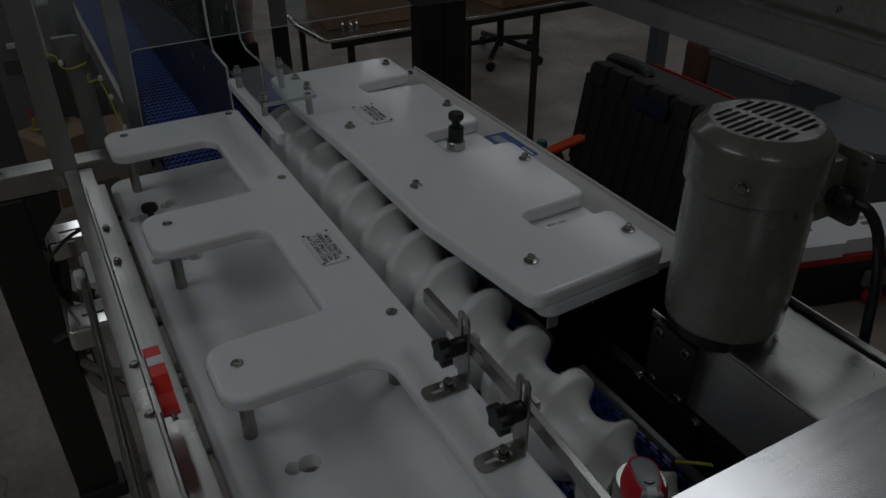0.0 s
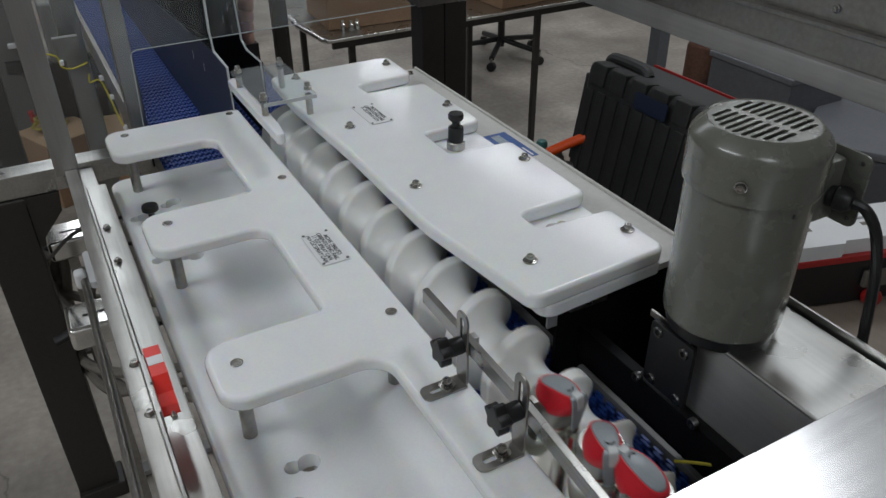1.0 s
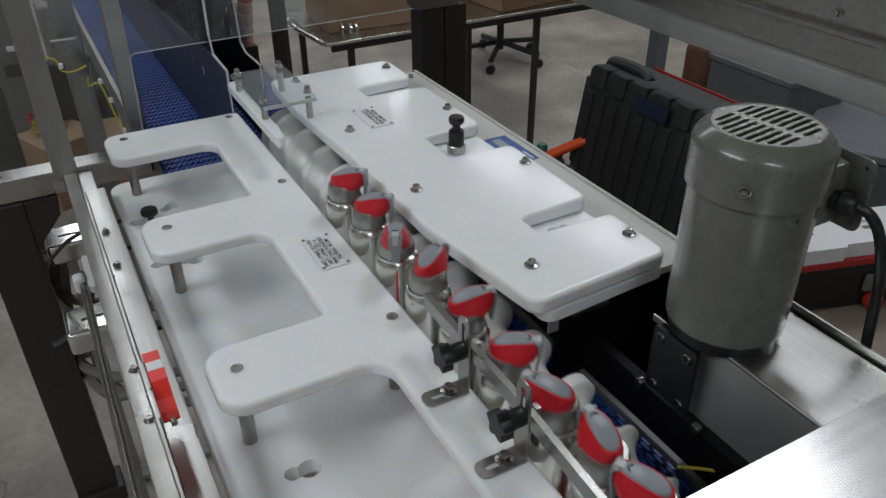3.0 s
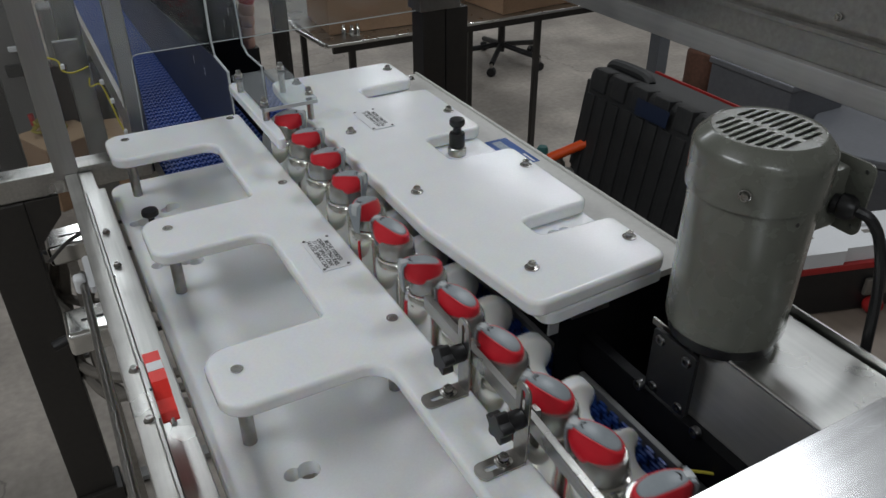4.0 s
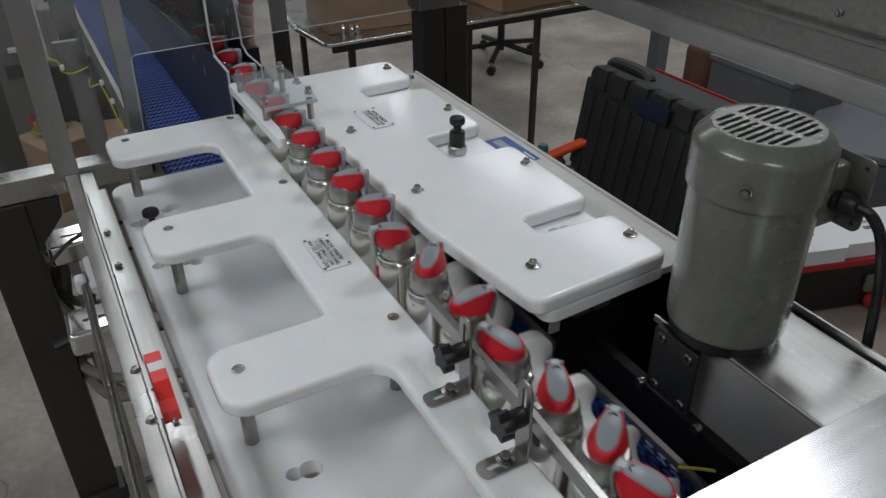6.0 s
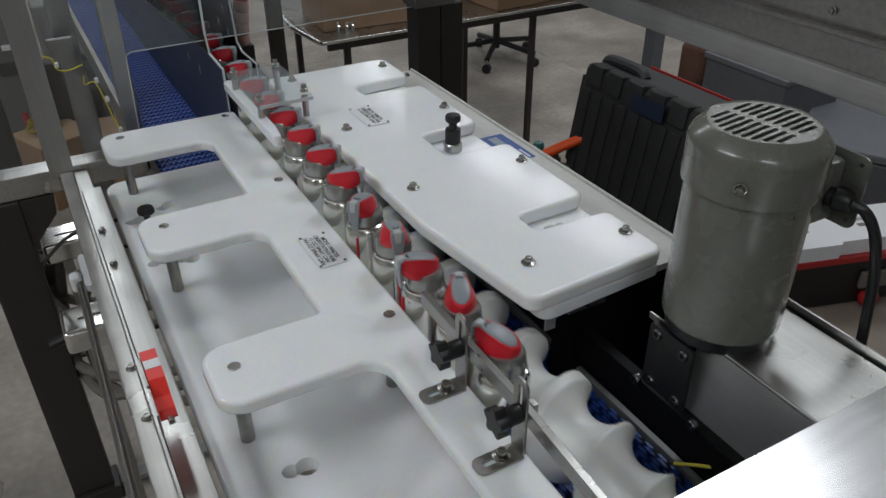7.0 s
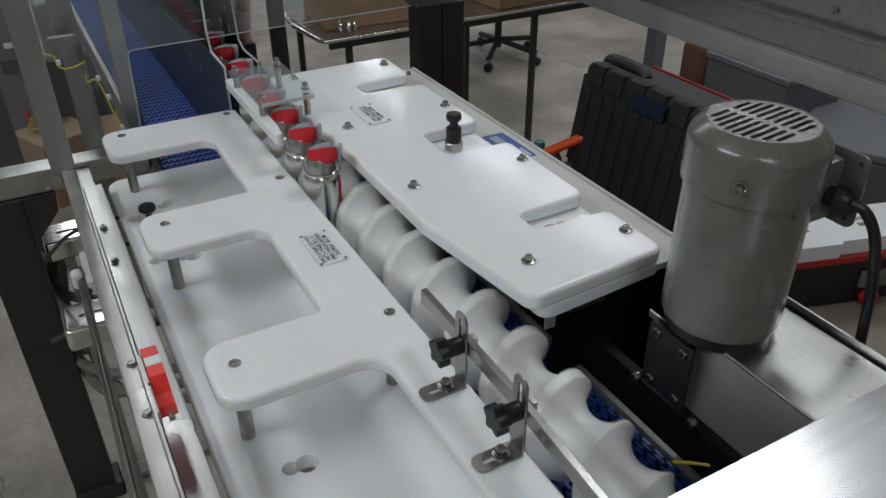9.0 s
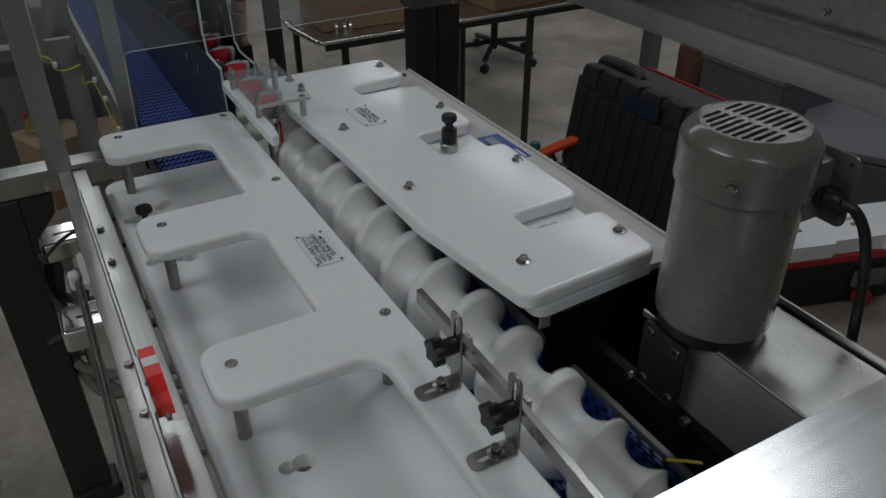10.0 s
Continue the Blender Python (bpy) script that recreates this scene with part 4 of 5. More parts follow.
# ---- spray cans ----
def make_can():
    can = thing("spray_can", CAN_X, 0.3, BELT_Z, "pale lacquered spray can with a red and grey spray head", "spray can", group="cans on the belt")
    R = CAN_R
    UP, HEAD = pose(0, 0, 0.009), pose(0.009, 0, 0.009)
    part("body", lathe(bmesh.new(), [(0, 0), (R * 0.93, 0), (R, 0.003), (R, 0.169), (R - 0.0006, 0.175), (R - 0.0024, 0.1800), (R - 0.0045, 0.1825)], 36), CANBODY, can)
    part("seam_ring", lathe(bmesh.new(), [(R - 0.0048, 0.1730), (R - 0.0030, 0.1745), (R - 0.0030, 0.1775), (R - 0.005, 0.1785), (R - 0.0060, 0.1765)], 32), TIN, can, "rolled tin rim", m=UP)
    part("collar", lathe(bmesh.new(), [(0.0268, 0.1765), (0.0274, 0.179), (0.0270, 0.192), (0.0258, 0.200), (0.0235, 0.204), (0, 0.204)], 32), COLLAR, can, "grey plastic collar", m=UP)
    # head: round skirt that runs up into a long sloping top, wide at the rear, narrow at the nozzle (+x)
    n = 48

    def top_point(k, scale, lift):
        """A point of the head's long top outline: blunt ends, wider at the rear, rising to the nozzle."""
        a = 2 * math.pi * k / n
        u = math.copysign(abs(math.cos(a)) ** 0.85, math.cos(a)) * scale
        v = math.copysign(abs(math.sin(a)) ** 0.90, math.sin(a)) * scale
        return Vector((0.0005 + 0.0300 * u, (0.0136 - 0.0022 * u) * v, 0.2265 + 0.0060 * u - 0.0060 * u * u - 0.0015 * v * v + lift))

    def skirt_point(k, r, z):
        a = 2 * math.pi * k / n
        return Vector((r * math.cos(a), 0.84 * r * math.sin(a), z + 0.0040 * (1 + math.cos(a))))

    def loft(bm, rings, cap):
        rows = [[bm.verts.new(v) for v in ring] for ring in rings]
        for a, b in zip(rows, rows[1:]):
            for k in range(n):
                bm.faces.new((a[k], a[(k + 1) % n], b[(k + 1) % n], b[k]))
        top = bm.verts.new(cap)
        for k in range(n):
            bm.faces.new((rows[-1][k], rows[-1][(k + 1) % n], top))
        return bm

    low = [skirt_point(k, 0.0262, 0.1950) for k in range(n)]
    high = [top_point(k, 1.02, -0.004) for k in range(n)]
    rings = [[skirt_point(k, 0.0236, 0.1915) for k in range(n)], low]
    for f in (0.30, 0.65):
        rings.append([low[k].lerp(high[k], f) + Vector((math.cos(2 * math.pi * k / n), math.sin(2 * math.pi * k / n), 0)) * 0.0016 * math.sin(math.pi * f) for k in range(n)])
    rings += [high, [top_point(k, 1.0, -0.0008) for k in range(n)], [top_point(k, 0.97, 0.0) for k in range(n)], [top_point(k, 0.88, -0.0002) for k in range(n)], [top_point(k, 0.865, -0.0012) for k in range(n)]]
    part("spray_head", loft(bmesh.new(), rings, (0.0005, 0, 0.2215)), RED, can, "red spray head, wide at the rear", sharp=50, m=HEAD)
    pad = [[top_point(k, 0.862, -0.0011) for k in range(n)], [top_point(k, 0.855, 0.0002) for k in range(n)], [top_point(k, 0.80, 0.0007) for k in range(n)], [top_point(k, 0.60, 0.0008) for k in range(n)], [top_point(k, 0.30, 0.0008) for k in range(n)]]
    part("finger_pad", loft(bmesh.new(), pad, (0.0005, 0, 0.2273)), GREYCAP, can, "grey finger pad", sharp=50, m=HEAD)

    def strap(path, thick):
        """A strip bent over the head: (along, height, half width)."""
        bm = bmesh.new()
        rows = []
        for k, (x, z, w) in enumerate(path):
            x0, z0, _ = path[max(k - 1, 0)]
            x1, z1, _ = path[min(k + 1, len(path) - 1)]
            d = Vector((x1 - x0, 0, z1 - z0)).normalized()
            ox, oz = x - thick * -d.z, z - thick * d.x
            rows.append([bm.verts.new(v) for v in ((x, -w, z), (x, w, z), (ox, w, oz), (ox, -w, oz))])
        for a, b in zip(rows, rows[1:]):
            for k in range(4):
                bm.faces.new((a[k], a[(k + 1) % 4], b[(k + 1) % 4], b[k]))
        bm.faces.new(rows[0])
        bm.faces.new(rows[-1])
        return bm

    tongue = [(0.0240, 0.2284, 0.0085), (0.0290, 0.2280, 0.0104), (0.0314, 0.2240, 0.0108), (0.0318, 0.2150, 0.0100), (0.0310, 0.2050, 0.0084), (0.0296, 0.1920, 0.0064), (0.0282, 0.1800, 0.0046)]
    part("tongue", strap(tongue, 0.0028), GREYCAP, can, "grey tongue bent down at the front", bevel=0.0007, m=HEAD)
    insert = [(0.0205, 0.2294, 0.0042), (0.0262, 0.2296, 0.0050), (0.0302, 0.2288, 0.0050), (0.0325, 0.2236, 0.0048), (0.0328, 0.2130, 0.0040)]
    part("nozzle", strap(insert, 0.002), LIGHTCAP, can, "pale nozzle insert", bevel=0.0006, m=HEAD)
    part("nozzle_notch", tube(bmesh.new(), [(0.0145, -0.0045, 0.2284), (0.0167, -0.0022, 0.2287), (0.0173, 0, 0.2288), (0.0167, 0.0022, 0.2287), (0.0145, 0.0045, 0.2284)], 0.0010, 8), BLACK, can, "dark curved notch behind the nozzle", m=HEAD)
    part("straw", tube(bmesh.new(), [(R + 0.0012, 0.0, 0.030), (R + 0.0012, 0.0, 0.172)], 0.0017, 8), RED, can, "red straw on the side")
    part("print_band", lathe(bmesh.new(), [(R + 0.0002, 0.02), (R + 0.0003, 0.021), (R + 0.0003, 0.060), (R + 0.0002, 0.061)], 32), RED, can, "red printed band")
    return can


first_can = make_can()
cans = [first_can] + [copy_thing(first_can, pose(CAN_X, 0.3 - 0.07 * i, BELT_Z)) for i in range(1, 18)]
# each can: its turn while it queues, as (turns of the screw, degrees), and where the rail begins to spin it
HEADING = (
    ((0.5, 240), (1.35, 255), (1.95, 298), (2.55, 320)), ((0, 240), (0.95, 248), (1.5, 262), (2.15, 290), (2.75, 308), (3.4, 320)),
    ((-0.05, 99), (0.55, 65), (1.75, 62), (2.35, 75), (2.95, 95), (4.1, 106)), ((-0.45, -145), (0.15, -128), (0.75, -124), (1.35, -110), (1.95, -67), (2.55, -32), (3.15, -17)),
    ((-0.25, -20), (1.55, -30), (2.15, -25), (2.75, -15)), ((-0.05, -122), (0.55, -115), (1.75, -108), (2.4, -60), (3.0, -20)),
    ((-0.45, 120), (0.75, 125), (3.5, 128)), ((-0.25, 75), (1.5, 90), (3.05, 100), (3.65, 115)),
    ((0, 120), (2.05, 115)), ((0, 125), (1.65, 122), (2.85, 115), (3.45, 118)), ((0, 125), (1.85, 118), (3.65, 125)),
    ((-0.35, -15), (0.25, 0), (2.65, 2), (3.25, 10), (3.85, 20)), ((-0.15, 10), (0.45, 0), (2.25, -8), (3.45, 0)), ((-0.55, -20), (1.25, -10), (1.85, -15), (2.45, -10)),
    ((-0.35, 125), (0.85, 118)), ((-0.75, 75), (0.45, 61)), ((-0.55, 35), (3.05, 50), (3.65, 65)), ((0, 120), (3.25, 115)))
BEGIN = {9: 4.3, 11: 3.95, 15: 3.4, 16: 3.8}
REST = 320.0

# ---- left side: floor clutter behind the frame ----
for jx, jy, jz in ((-0.045, 1.84, 0.75), (-0.04, 1.46, 0.75)):
    j = thing("junction_box", jx, jy, jz, "polished metal junction box with rounded edges and a slot", "junction box", group="junction boxes")
    part("case", cube(-0.045, 0.045, -0.05, 0.05, -0.015, 0.04, 0.010, 3), CHROME, j)
    part("slot", cube(-0.012, 0.045, -0.008, -0.003, 0.0405, 0.0415), BLACK, j)
    part("bracket", cube(0.046, 0.10, -0.03, 0.03, -0.012, 0.02, 0.004), STEELD, j)
    part("mount_leg", cube(-0.012, 0.012, -0.012, 0.012, -jz, -0.0155), STEELD, j)
    part("cable_plug", tube(bmesh.new(), [(-0.046, 0, 0), (-0.075, -0.004, -0.006)], 0.011, 12), BLACK, j)
LOOPS = ([(-0.10, 1.82, 0.75), (-0.128, 1.86, 0.68), (-0.115, 1.95, 0.58), (-0.05, 1.92, 0.54), (0.06, 1.85, 0.54), (0.20, 1.75, 0.52)],
         [(-0.10, 1.85, 0.74), (-0.125, 1.95, 0.62), (-0.09, 1.90, 0.53), (0.0, 1.82, 0.50), (0.10, 1.78, 0.50), (0.20, 1.76, 0.48)],
         [(-0.08, 1.90, 0.72), (-0.110, 1.98, 0.55), (-0.115, 1.86, 0.48), (-0.08, 1.72, 0.47), (0.01, 1.62, 0.48), (0.14, 1.58, 0.48)],
         [(-0.06, 1.90, 0.72), (-0.09, 1.95, 0.52), (-0.095, 1.80, 0.44), (-0.05, 1.66, 0.42), (0.03, 1.60, 0.44), (0.16, 1.55, 0.45)],
         [(-0.02, 1.90, 0.60), (-0.055, 1.85, 0.50), (-0.045, 1.70, 0.44), (0.02, 1.60, 0.42), (0.14, 1.50, 0.44)])
for pts in LOOPS:
    single("floor_cable", tube(bmesh.new(), smooth_path(pts), 0.0135, 8), CABLE, "grey-brown cable looping below the machine", "cable", group="cables below the machine")
for pts in ([(0.02, 1.47, 0.93), (0.06, 1.40, 0.96), (0.12, 1.42, 0.93), (0.2, 1.45, 0.92)], [(-0.08, 1.60, 0.86), (-0.02, 1.50, 0.955), (0.06, 1.50, 0.965), (0.12, 1.58, 0.92)], [(0.03, 1.16, 0.92), (0.09, 1.15, 0.93), (0.15, 1.14, 0.92)]):
    single("black_cable", tube(bmesh.new(), smooth_path(pts), 0.004, 8), BLACK, "thin black cable hanging beside the channel", "cable", group="black cables")


def carton(name, x, y, z, w, d, h, turn, label, open_top=False):
    t = thing(name, x, y, z, label, "cardboard box", m=pose(x, y, z, 0, 0, turn))
    part("carton_body", cube(-w / 2, w / 2, -d / 2, d / 2, 0, h, 0.004), CARD, t)
    if open_top:
        part("flap", cube(-w / 2, w / 2, -0.001, 0.003, 0, d * 0.5), CARDIN, t, "open flap", m=pose(0, -d / 2 - 0.004, h, 62, 0, 0))
        part("flap", cube(-w / 2, w / 2, -0.003, 0.001, 0, d * 0.5), CARDIN, t, "open flap", m=pose(0, d / 2 + 0.004, h, -62, 0, 0))
    else:
        part("flap", cube(-w / 2, w / 2, -d / 2, -0.001, h + 0.0005, h + 0.004), CARDIN, t, "closed top flap")
        part("flap", cube(-w / 2, w / 2, 0.001, d / 2, h + 0.0005, h + 0.004), CARDIN, t, "closed top flap")
        part("hand_hole", cube(-0.045, 0.045, -d / 2 - 0.0012, -d / 2 - 0.0002, h * 0.62, h * 0.74), BLACK, t)
    return t


carton("carton", 0.01, 3.76, 0.0, 0.27, 0.27, 0.31, 24, "brown cardboard carton standing on the floor")
carton("carton", 0.28, 3.72, 0.0, 0.20, 0.26, 0.30, -8, "brown cardboard carton standing on the floor")
cab = thing("machine_cabinet", -0.35, 4.4, 0.0, "pale grey steel cabinet standing beyond the conveyor", "cabinet")
part("cabinet_body", cube(-0.5, 0.36, -0.3, 0.3, 0.05, 1.1, 0.006), mat("cabinet_grey", (0.11, 0.11, 0.105), 0.5, grain=0.04, scale=40, wear=0.1), cab)
part("cabinet_door", cube(-0.46, 0.32, -0.312, -0.3005, 0.10, 1.05, 0.003), mat("cabinet_door_grey", (0.14, 0.135, 0.13), 0.5, grain=0.05, scale=40, wear=0.15), cab, "grey door")
part("switch_box", cube(0.255, 0.305, -0.335, -0.3125, 0.625, 0.648, 0.004), WHITEPL, cab, "small pale switch box")
part("socket", cube(0.22, 0.29, -0.335, -0.3125, 0.505, 0.565, 0.004), BLACK, cab, "black socket")
pipe_stand = thing("pipe_stand", 0.14, 3.95, 0.0, "grey machine housing with a pale rod and a clamp", "machine")
part("column", cube(-0.13, 0.16, -0.05, 0.05, 0.0, 0.58, 0.006), mat("brown_machine_paint", (0.045, 0.036, 0.032), 0.55, grain=0.12, scale=30, wear=0.3), pipe_stand, "dark brown base")
part("housing", cube(-0.075, 0.085, -0.06, 0.06, 0.5805, 0.85, 0.015, 3), PAINTGREY, pipe_stand, "pale grey housing")
part("clamp", lathe(bmesh.new(), [(0, -0.02), (0.016, -0.02), (0.016, 0.02), (0, 0.02)], 16), CHROME, pipe_stand, "bright clamp", m=pose(0.0, -0.082, 0.615, 90, 0, 0))
part("plinth", cube(-0.48, 0.48, -0.28, 0.28, 0, 0.05), BLACK, cab)
reel = thing("yellow_hose", -0.02, 3.80, 0.3145, "coiled yellow air hose with a red end", "hose")
part("coil", tube(bmesh.new(), [(0.075 * math.cos(a) * (1 - 0.02 * a), 0.06 * math.sin(1.13 * a), 0.010 + 0.0035 * a + 0.008 * math.sin(2.3 * a) ** 2) for a in [k * 0.35 for k in range(54)]], 0.0075, 8), HOSEYELLOW, reel)
part("hose_end", tube(bmesh.new(), [(-0.055, 0.03, 0.03), (-0.06, 0.035, 0.085)], 0.013, 10), REDDARK, reel, "red hose end")

# yellow sensor wire clipped to the end panel
sensor = thing("sensor_wire", 0.10, 1.762, 1.05, "thin yellow sensor wire with white clips on the clear panel", "wire")
WB = Matrix.Translation((-0.10, -1.762, -1.05))
part("wire", tube(bmesh.new(), smooth_path([(0.022, 1.76, 1.239), (0.042, 1.76, 1.228), (0.046, 1.76, 1.207), (0.066, 1.758, 1.200), (0.097, 1.76, 1.208)], 6), 0.0017, 8), YELLOW, sensor, m=WB)
part("wire", tube(bmesh.new(), smooth_path([(0.094, 1.76, 1.183), (0.092, 1.758, 1.165), (0.112, 1.758, 1.166), (0.124, 1.76, 1.12), (0.130, 1.76, 1.085), (0.139, 1.76, 1.045)], 6), 0.0017, 8), YELLOW, sensor, m=WB)
for cx, cz in ((0.116, 1.170), (0.128, 1.125), (0.140, 1.050), (0.048, 1.215)):
    part("clip", cube(cx - 0.004, cx + 0.004, 1.755, 1.7665, cz - 0.005, cz + 0.005, 0.0015), WHITEPL, sensor, "white plastic clip", m=WB)
lamp_s = thing("sensor_bar", 0.08, 2.16, 1.13, "small clear sensor bracket with a bright edge", "sensor")
part("bracket", cube(-0.03, 0.03, -0.004, 0.004, -0.03, 0.03, 0.002), STEELD, lamp_s)
part("edge", cube(-0.03, 0.03, -0.008, -0.004, 0.030, 0.034), WHITEPL, lamp_s)
part("stem", cube(-0.005, 0.005, 0.0042, 0.038, -0.005, 0.005), STEELD, lamp_s)

# ---- things beyond the lane ----
chute = thing("copper_roll", 0.600, 2.35, 1.03, "copper-coloured segmented flexible tube beside the lane", "flexible tube")
for k in range(7):
    a = radians(-25 + 10 * k)
    part("segment", lathe(bmesh.new(), [(0, -0.016), (0.021, -0.016), (0.024, -0.011), (0.024, 0.011), (0.021, 0.016), (0, 0.016)], 20), COPPER if k < 4 else REDDARK, chute, m=pose(0.012 * math.sin(2 * a), 0.0, 0.033 * k, 0, 3 * k, 0))
part("stand", cube(-0.02, 0.02, -0.02, 0.02, -1.03, -0.017), DARKFRAME, chute)
for x, y, w in ((0.90, 3.02, 0.055), (0.77, 2.6, 0.04), (0.66, 2.9, 0.05), (-0.135, 2.5, 0.070)):
    sp = thing("stand_post", x, y, 0.0, "dark painted steel stand post behind the machine", "post", group="posts behind the machine")
    part("post", cube(-w / 2, w / 2, -w / 2, w / 2, 0, 1.7, 0.003), DARKFRAME, sp)
    part("base", cube(-0.08, 0.08, -0.08, 0.08, 0, 0.012), DARKFRAME, sp)

table = thing("work_table", 1.9, 3.45, 0.0, "steel work table with a bright rolled front edge", "table")
AB = Matrix.Translation((-1.9, -3.45, 0))
part("tabletop", cube(1.10, 2.62, 3.04, 3.85, 0.741, 0.755, 0.003, 3), STEELTOP, table, m=AB)
for lx in (1.24, 2.23):
    for ly in (3.12, 3.78):
        part("leg", cube(lx - 0.014, lx + 0.014, ly - 0.014, ly + 0.014, 0, 0.724, 0.003), DARKFRAME, table, m=AB)
part("apron", cube(1.14, 2.58, 3.08, 3.10, 0.700, 0.7405), DARKFRAME, table, m=AB)
part("rolled_side", tube(bmesh.new(), [(1.10, 3.06, 0.748), (1.06, 3.3, 0.76), (1.03, 3.6, 0.84), (1.02, 3.85, 0.95)], 0.012, 12), STEELX, table, "bent steel side guard", m=AB)
carton("carton", 1.42, 3.32, 0.756, 0.50, 0.34, 0.34, -4, "brown cardboard carton standing on the steel table")
carton("carton", 2.25, 3.30, 0.756, 0.55, 0.40, 0.22, 5, "open brown cardboard carton on the steel table", True)
for px_, py_ in ((1.215, 3.14), (1.245, 3.12), (1.275, 3.13)):
    single("metal_part", lathe(bmesh.new(), [(0, 0), (0.012, 0), (0.012, 0.03), (0.008, 0.034), (0.008, 0.05), (0, 0.05)], 12), CHROME, "small turned metal part on the table", "metal part", group="parts on the table", m=pose(px_, py_, 0.7555))


def office_chair(x, y, turn):
    c = thing("office_chair", x, y, 0.0, "black office chair with a five-star base on casters", "chair", m=pose(x, y, 0, 0, 0, turn))
    for k in range(5):
        a = math.radians(72 * k)
        part("star_arm", tube(bmesh.new(), [(0, 0, 0.13), (0.30 * math.cos(a), 0.30 * math.sin(a), 0.085)], 0.018, 10), BLACK, c)
        w = part("caster", lathe(bmesh.new(), [(0, -0.022), (0.026, -0.022), (0.030, -0.016), (0.030, 0.016), (0.026, 0.022), (0, 0.022)], 18), BLACK, c, m=pose(0.30 * math.cos(a), 0.30 * math.sin(a), 0.030, 90, 0, 40 * k))
        part("stem", tube(bmesh.new(), [(0.30 * math.cos(a), 0.30 * math.sin(a), 0.05), (0.30 * math.cos(a), 0.30 * math.sin(a), 0.085)], 0.008, 8), STEELD, c)
    part("gas_lift", tube(bmesh.new(), [(0, 0, 0.08), (0, 0, 0.37)], 0.025, 14), BLACK, c)
    part("seat", cube(-0.27, 0.27, -0.26, 0.26, 0.36, 0.46, 0.03, 3), NAVY, c, "dark blue cushioned seat")
    part("backrest", cube(-0.22, 0.22, 0.22, 0.28, 0.55, 1.0, 0.03, 3), NAVY, c, "dark blue cushioned backrest")
    part("back_stay", cube(-0.03, 0.03, 0.20, 0.23, 0.44, 0.70), BLACK, c)
    return c


office_chair(2.86, 4.42, 10)
single("grey_post", cube(-0.045, 0.045, -0.045, 0.045, 0, 1.9, 0.003), mat("blue_grey_paint", (0.10, 0.11, 0.125), 0.5, grain=0.06, scale=60, wear=0.1), "blue-grey painted steel post", "post", m=pose(3.55, 3.62, 0))
crate = thing("storage_crate", 2.9, 2.36, 0.0, "blue-grey storage crate standing on the floor", "crate")
part("crate_body", cube(0.01, 0.40, -0.24, 0.24, 0, 0.52, 0.01), mat("crate_grey", (0.12, 0.125, 0.14), 0.55, grain=0.08, scale=50, wear=0.15), crate)
part("crate_lid", cube(0.0, 0.41, -0.25, 0.25, 0.521, 0.55, 0.006), mat("crate_lid_grey", (0.15, 0.155, 0.17), 0.55, grain=0.08, scale=50, wear=0.15), crate)
single("rusty_drum", lathe(bmesh.new(), [(0, 0), (0.085, 0), (0.09, 0.006), (0.09, 0.20), (0.086, 0.205), (0.086, 0.215), (0.09, 0.22), (0.09, 0.52), (0.075, 0.545), (0, 0.545)], 20), mat("rust", (0.12, 0.055, 0.035), 0.8, grain=0.2, scale=60, wear=0.3), "rust-brown steel drum standing beside the crate", "drum", m=pose(3.0, 2.73, 0))

# Added box: its dark shape stands for a curved reflection seen there.
tote = thing("reflection_box", 3.25, 1.85, 0.0, "dark blue-grey box on the floor, added for a dark reflection", "tote", m=pose(3.3, 1.88, 0, 0, 0, 30))
part("reflection_body", cube(-0.42, 0.42, -0.28, 0.28, 0, 0.34, 0.03, 3), mat("reflection_grey", (0.10, 0.105, 0.12), 0.4, grain=0.06, scale=50, wear=0.12), tote)
part("reflection_lid", cube(-0.44, 0.44, -0.30, 0.30, 0.341, 0.38, 0.012), mat("reflection_lid", (0.14, 0.145, 0.16), 0.4, grain=0.06, scale=50, wear=0.12), tote)

# ---- side table with case and chest ----
bench = thing("side_bench", 1.5, 0.9, 0.0, "plywood side bench on steel legs", "table")
part("bench_top", cube(-0.46, -0.08, -0.75, 0.60, 0.835, 0.86, 0.004), mat("plywood", (0.25, 0.20, 0.16), 0.6, grain=0.10, scale=40, wear=0.15, stretch=(1, 0.1, 1)), bench)
for lx, ly in ((-0.40, -0.7), (-0.12, -0.7), (-0.40, 0.55), (-0.12, 0.55)):
    part("leg", cube(lx - 0.02, lx + 0.02, ly - 0.02, ly + 0.02, 0, 0.834), DARKFRAME, bench)
case = thing("tool_case", 1.20, 1.18, 0.861, "black ribbed plastic tool case with handle, standing on the bench", "tool case", m=pose(1.112, 1.215, 0.8635, 0, 9, 0))
part("shell", cube(0.0, 0.16, -0.25, 0.18, 0, 0.285, 0.018, 3), CASEBLACK, case)
for k in range(10):
    yy = -0.235 + 0.043 * k
    part("rib", cube(-0.005, 0.02, yy - 0.015, yy + 0.015, 0.012, 0.225, 0.004), CASEBLACK, case)
for k in range(6):
    yy = -0.21 + 0.068 * k
    part("lid_rib", cube(-0.007, 0.035, yy - 0.024, yy + 0.024, 0.235, 0.2875, 0.005), CASEBLACK, case)
part("end_rib", cube(0.01, 0.05, 0.178, 0.192, 0.03, 0.25, 0.004), CASEBLACK, case)
part("end_rib", cube(0.07, 0.12, 0.178, 0.192, 0.03, 0.25, 0.004), CASEBLACK, case)
part("handle", tube(bmesh.new(), smooth_path([(0.06, 0.170, 0.275), (0.06, 0.155, 0.292), (0.06, 0.06, 0.294), (0.06, 0.035, 0.280)], 6), 0.014, 10), CASEBLACK, case)
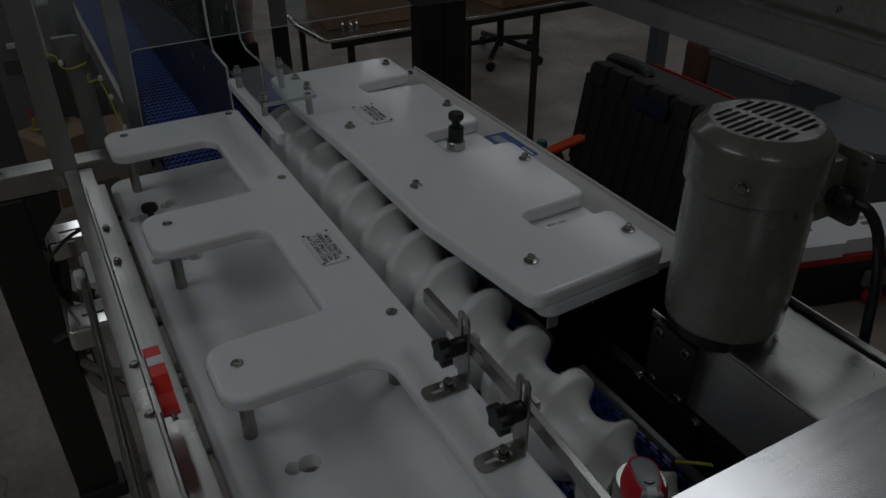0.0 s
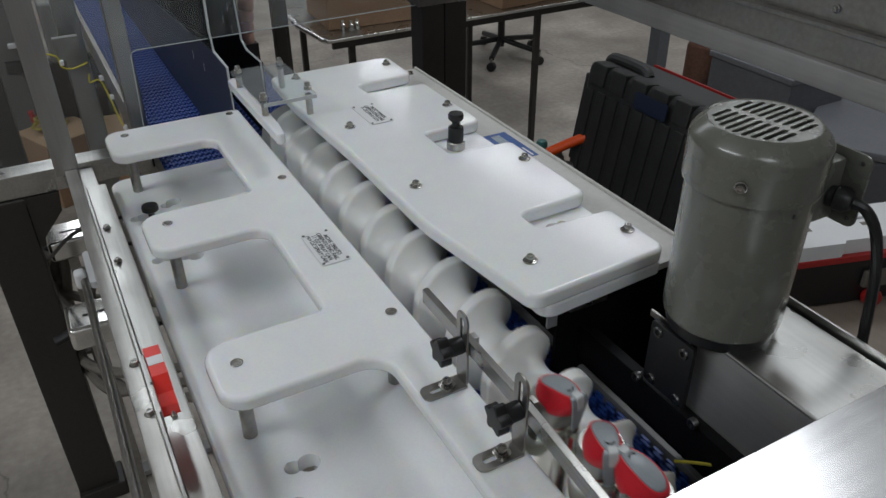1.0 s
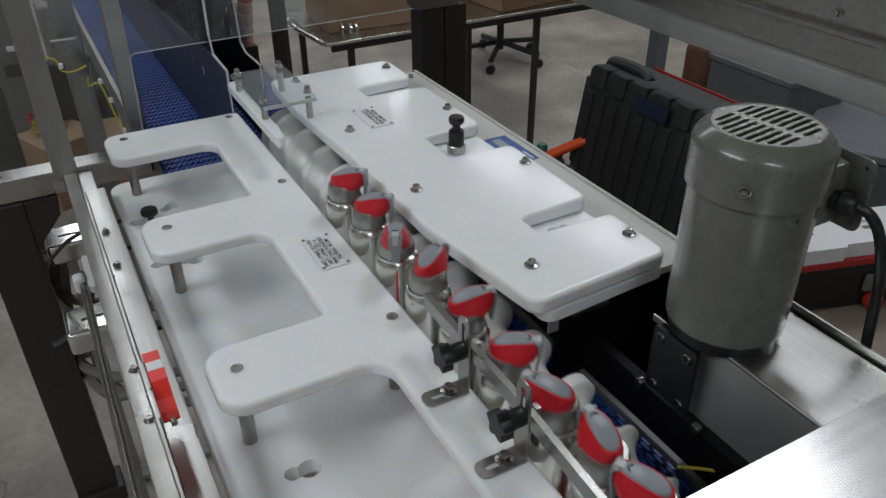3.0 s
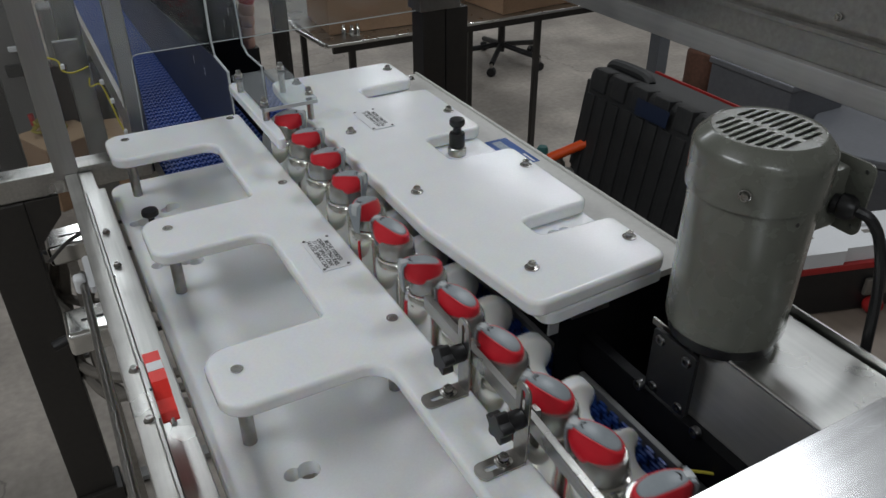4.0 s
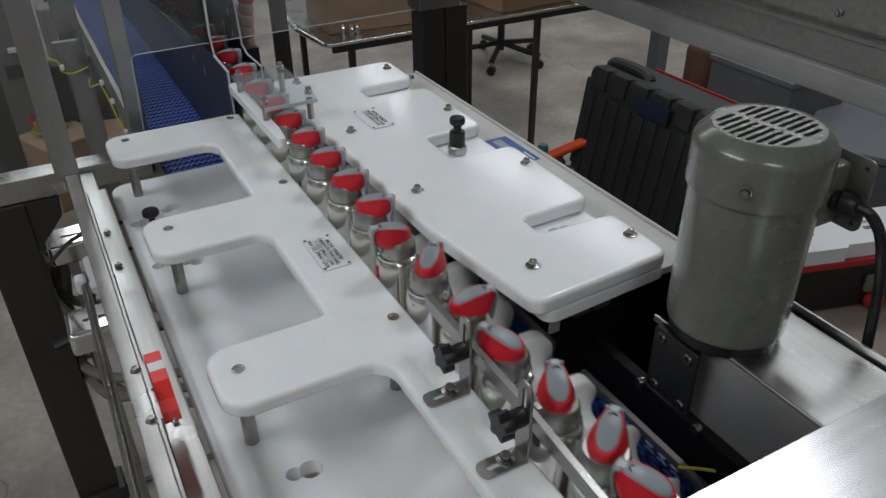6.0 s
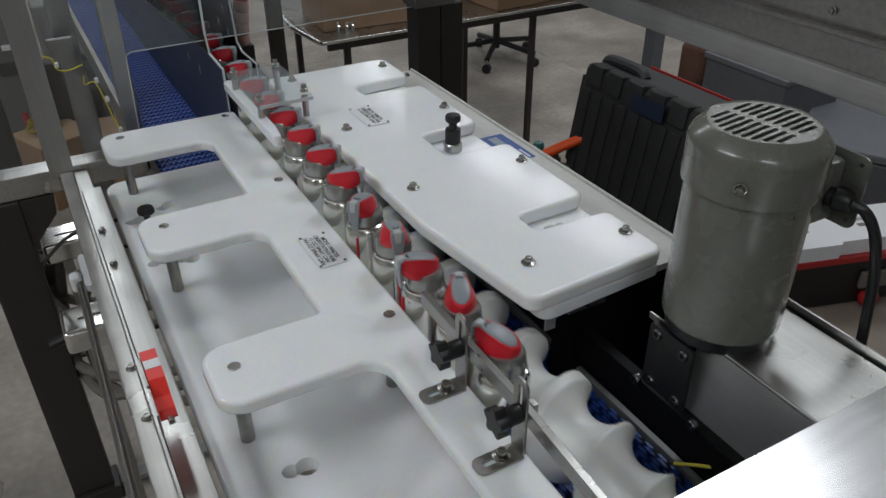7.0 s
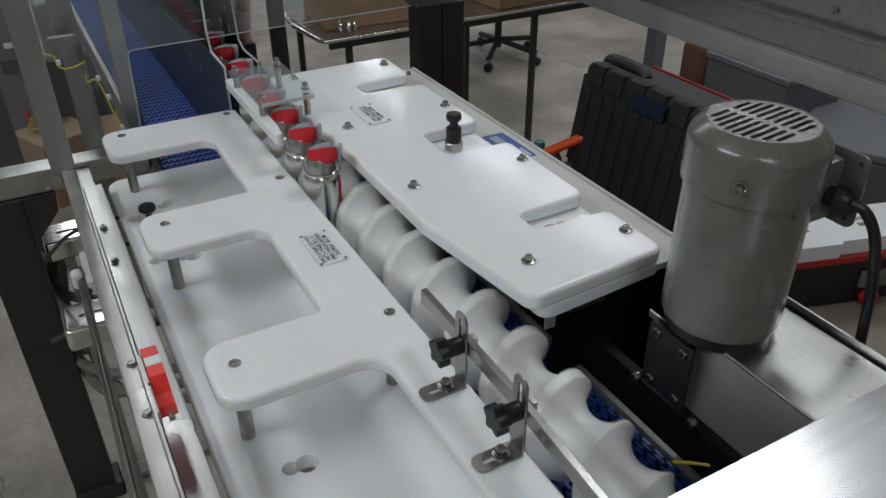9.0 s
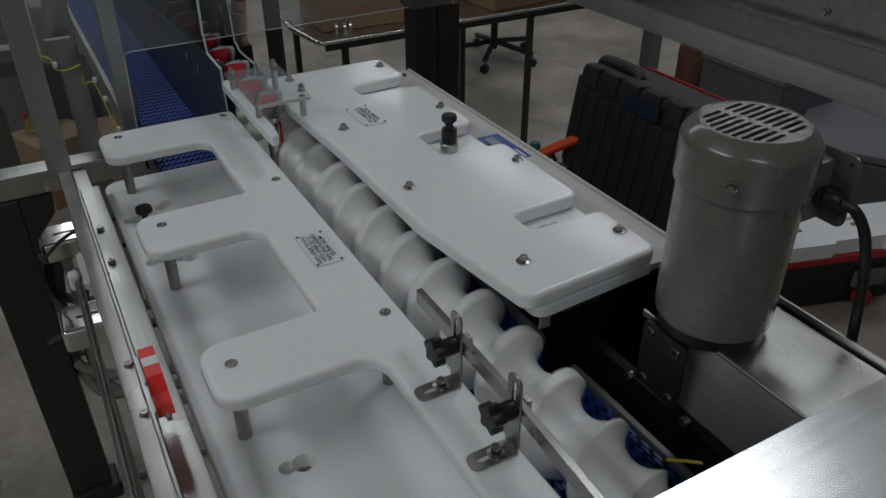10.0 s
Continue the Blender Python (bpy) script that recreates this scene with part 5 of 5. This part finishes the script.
part("case_label", cube(-0.0135, -0.0125, -0.11, -0.01, 0.232, 0.268), mat("case_blue", (0.010, 0.018, 0.045), 0.4), case, "dark blue label")
part("red_strip", cube(0.164, 0.170, -0.26, 0.13, 0.270, 0.284), REDDARK, case, "thin red strip")
hose = thing("orange_hose", 1.085, 1.42, 0.861, "bright orange hose ending in a small valve on the bench", "hose")
part("hose", tube(bmesh.new(), [(-0.035, -0.031, 0.067), (0.01, -0.047, 0.086), (0.055, -0.065, 0.104)], 0.0125, 12), ORANGE, hose)
part("valve_body", lathe(bmesh.new(), [(0, 0.0), (0.018, 0.0), (0.018, 0.05), (0.012, 0.055), (0.012, 0.072), (0, 0.072)], 16), STEEL, hose, "steel valve body", m=pose(-0.005, -0.03, 0.0))
part("valve_cap", lathe(bmesh.new(), [(0, 0.0), (0.014, 0.0), (0.015, 0.03), (0.015, 0.062), (0.011, 0.07), (0, 0.07)], 16), TEAL, hose, "teal valve cap", m=pose(-0.010, 0.03, 0.0))
part("valve_arm", tube(bmesh.new(), [(-0.005, -0.03, 0.03), (0.03, -0.05, 0.02)], 0.012, 12), STEEL, hose)
chest = thing("tool_chest", 1.30, 0.70, 0.861, "dark tool chest with a red trim band, standing on the bench", "tool chest", m=pose(1.25, 0.715, 0.861, 0, 0, -17))
part("chest_body", cube(-0.14, 0.12, -0.045, 0.11, 0, 0.100, 0.008), BLACK, chest)
part("trim", cube(-0.15, 0.13, -0.052, 0.12, 0.1005, 0.114, 0.002), REDDARK, chest, "red trim band")
part("latch", cube(0.02, 0.09, -0.056, -0.0455, 0.040, 0.075, 0.003), CABLE, chest, "grey latch")
strip = thing("white_block", 1.30, 0.70, 0.926, "white plastic socket block with moulded steps on the chest", "power strip", m=pose(1.262, 0.722, 0.9755, 0, 0, -17))
part("block", slab(rounded([(-0.16, -0.060, 0.004), (-0.05, -0.060, 0.004), (-0.045, -0.052, 0.003), (0.06, -0.052, 0.003), (0.065, -0.060, 0.004), (0.16, -0.060, 0.004), (0.16, 0.06, 0.006), (-0.16, 0.06, 0.006)], 3), 0, 0.030), WHITEPL, strip, bevel=0.003)
for k in (0, 2):
    part("socket", cube(-0.10 + 0.06 * k, -0.085 + 0.06 * k, -0.01, 0.0, 0.0302, 0.0310), CABLE, strip)
    part("raised_step", cube(-0.12 + 0.07 * k, -0.08 + 0.07 * k, 0.012, 0.05, 0.0301, 0.037, 0.003), WHITEPL, strip)
part("wheel", lathe(bmesh.new(), [(0, -0.012), (0.014, -0.012), (0.018, -0.006), (0.018, 0.006), (0.014, 0.012), (0, 0.012)], 20), REDDARK, chest, "dark red wheel", m=pose(0.045, -0.0575, 0.018, 90, 0, 0))


# ---- what moves ----
RATE = 3.0


def heading(i, p):
    """Follows the queue's own turns, then spins with the screw until the tongue meets the rail."""
    begin = BEGIN.get(i, 4.15)
    rows = HEADING[i]
    at = min(p, begin)
    h = rows[0][1] if at <= rows[0][0] else rows[-1][1]
    for (p0, h0), (p1, h1) in zip(rows, rows[1:]):
        if p0 < at <= p1:
            h = h0 + (h1 - h0) * (at - p0) / (p1 - p0)
    step = 92.0 * max(p - begin, 0.0)
    return min(h + step, REST) if h < REST else max(h - step, REST)


def motions():
    rows = []
    for k in range(151):
        t = k / 15
        rows.append((t, pose(SX, 0.9, SZ, 0, -360 * (RATE * t - 0.35), 0)))
    walk(screw, rows)
    walk(belt, [(0.0, pose(0.406, 0.0, BELT_Z)), (5.0, pose(0.406, 1.6, BELT_Z)), (10.0, pose(0.406, 3.2, BELT_Z))])
    for i, can in enumerate(cans):
        rows = []
        for k in range(101):
            t = k / 10
            p = RATE * t - 1.35 - i
            if i == 0:
                p = max(p, -0.15 + 0.3 * t)
            y = lane(p)
            rows.append((t, pose(CAN_X + 0.018 * min(max(0.62 - y, 0.0), 0.30), y, BELT_Z, 0, 0, heading(i, p))))
        walk(can, rows)


motions()
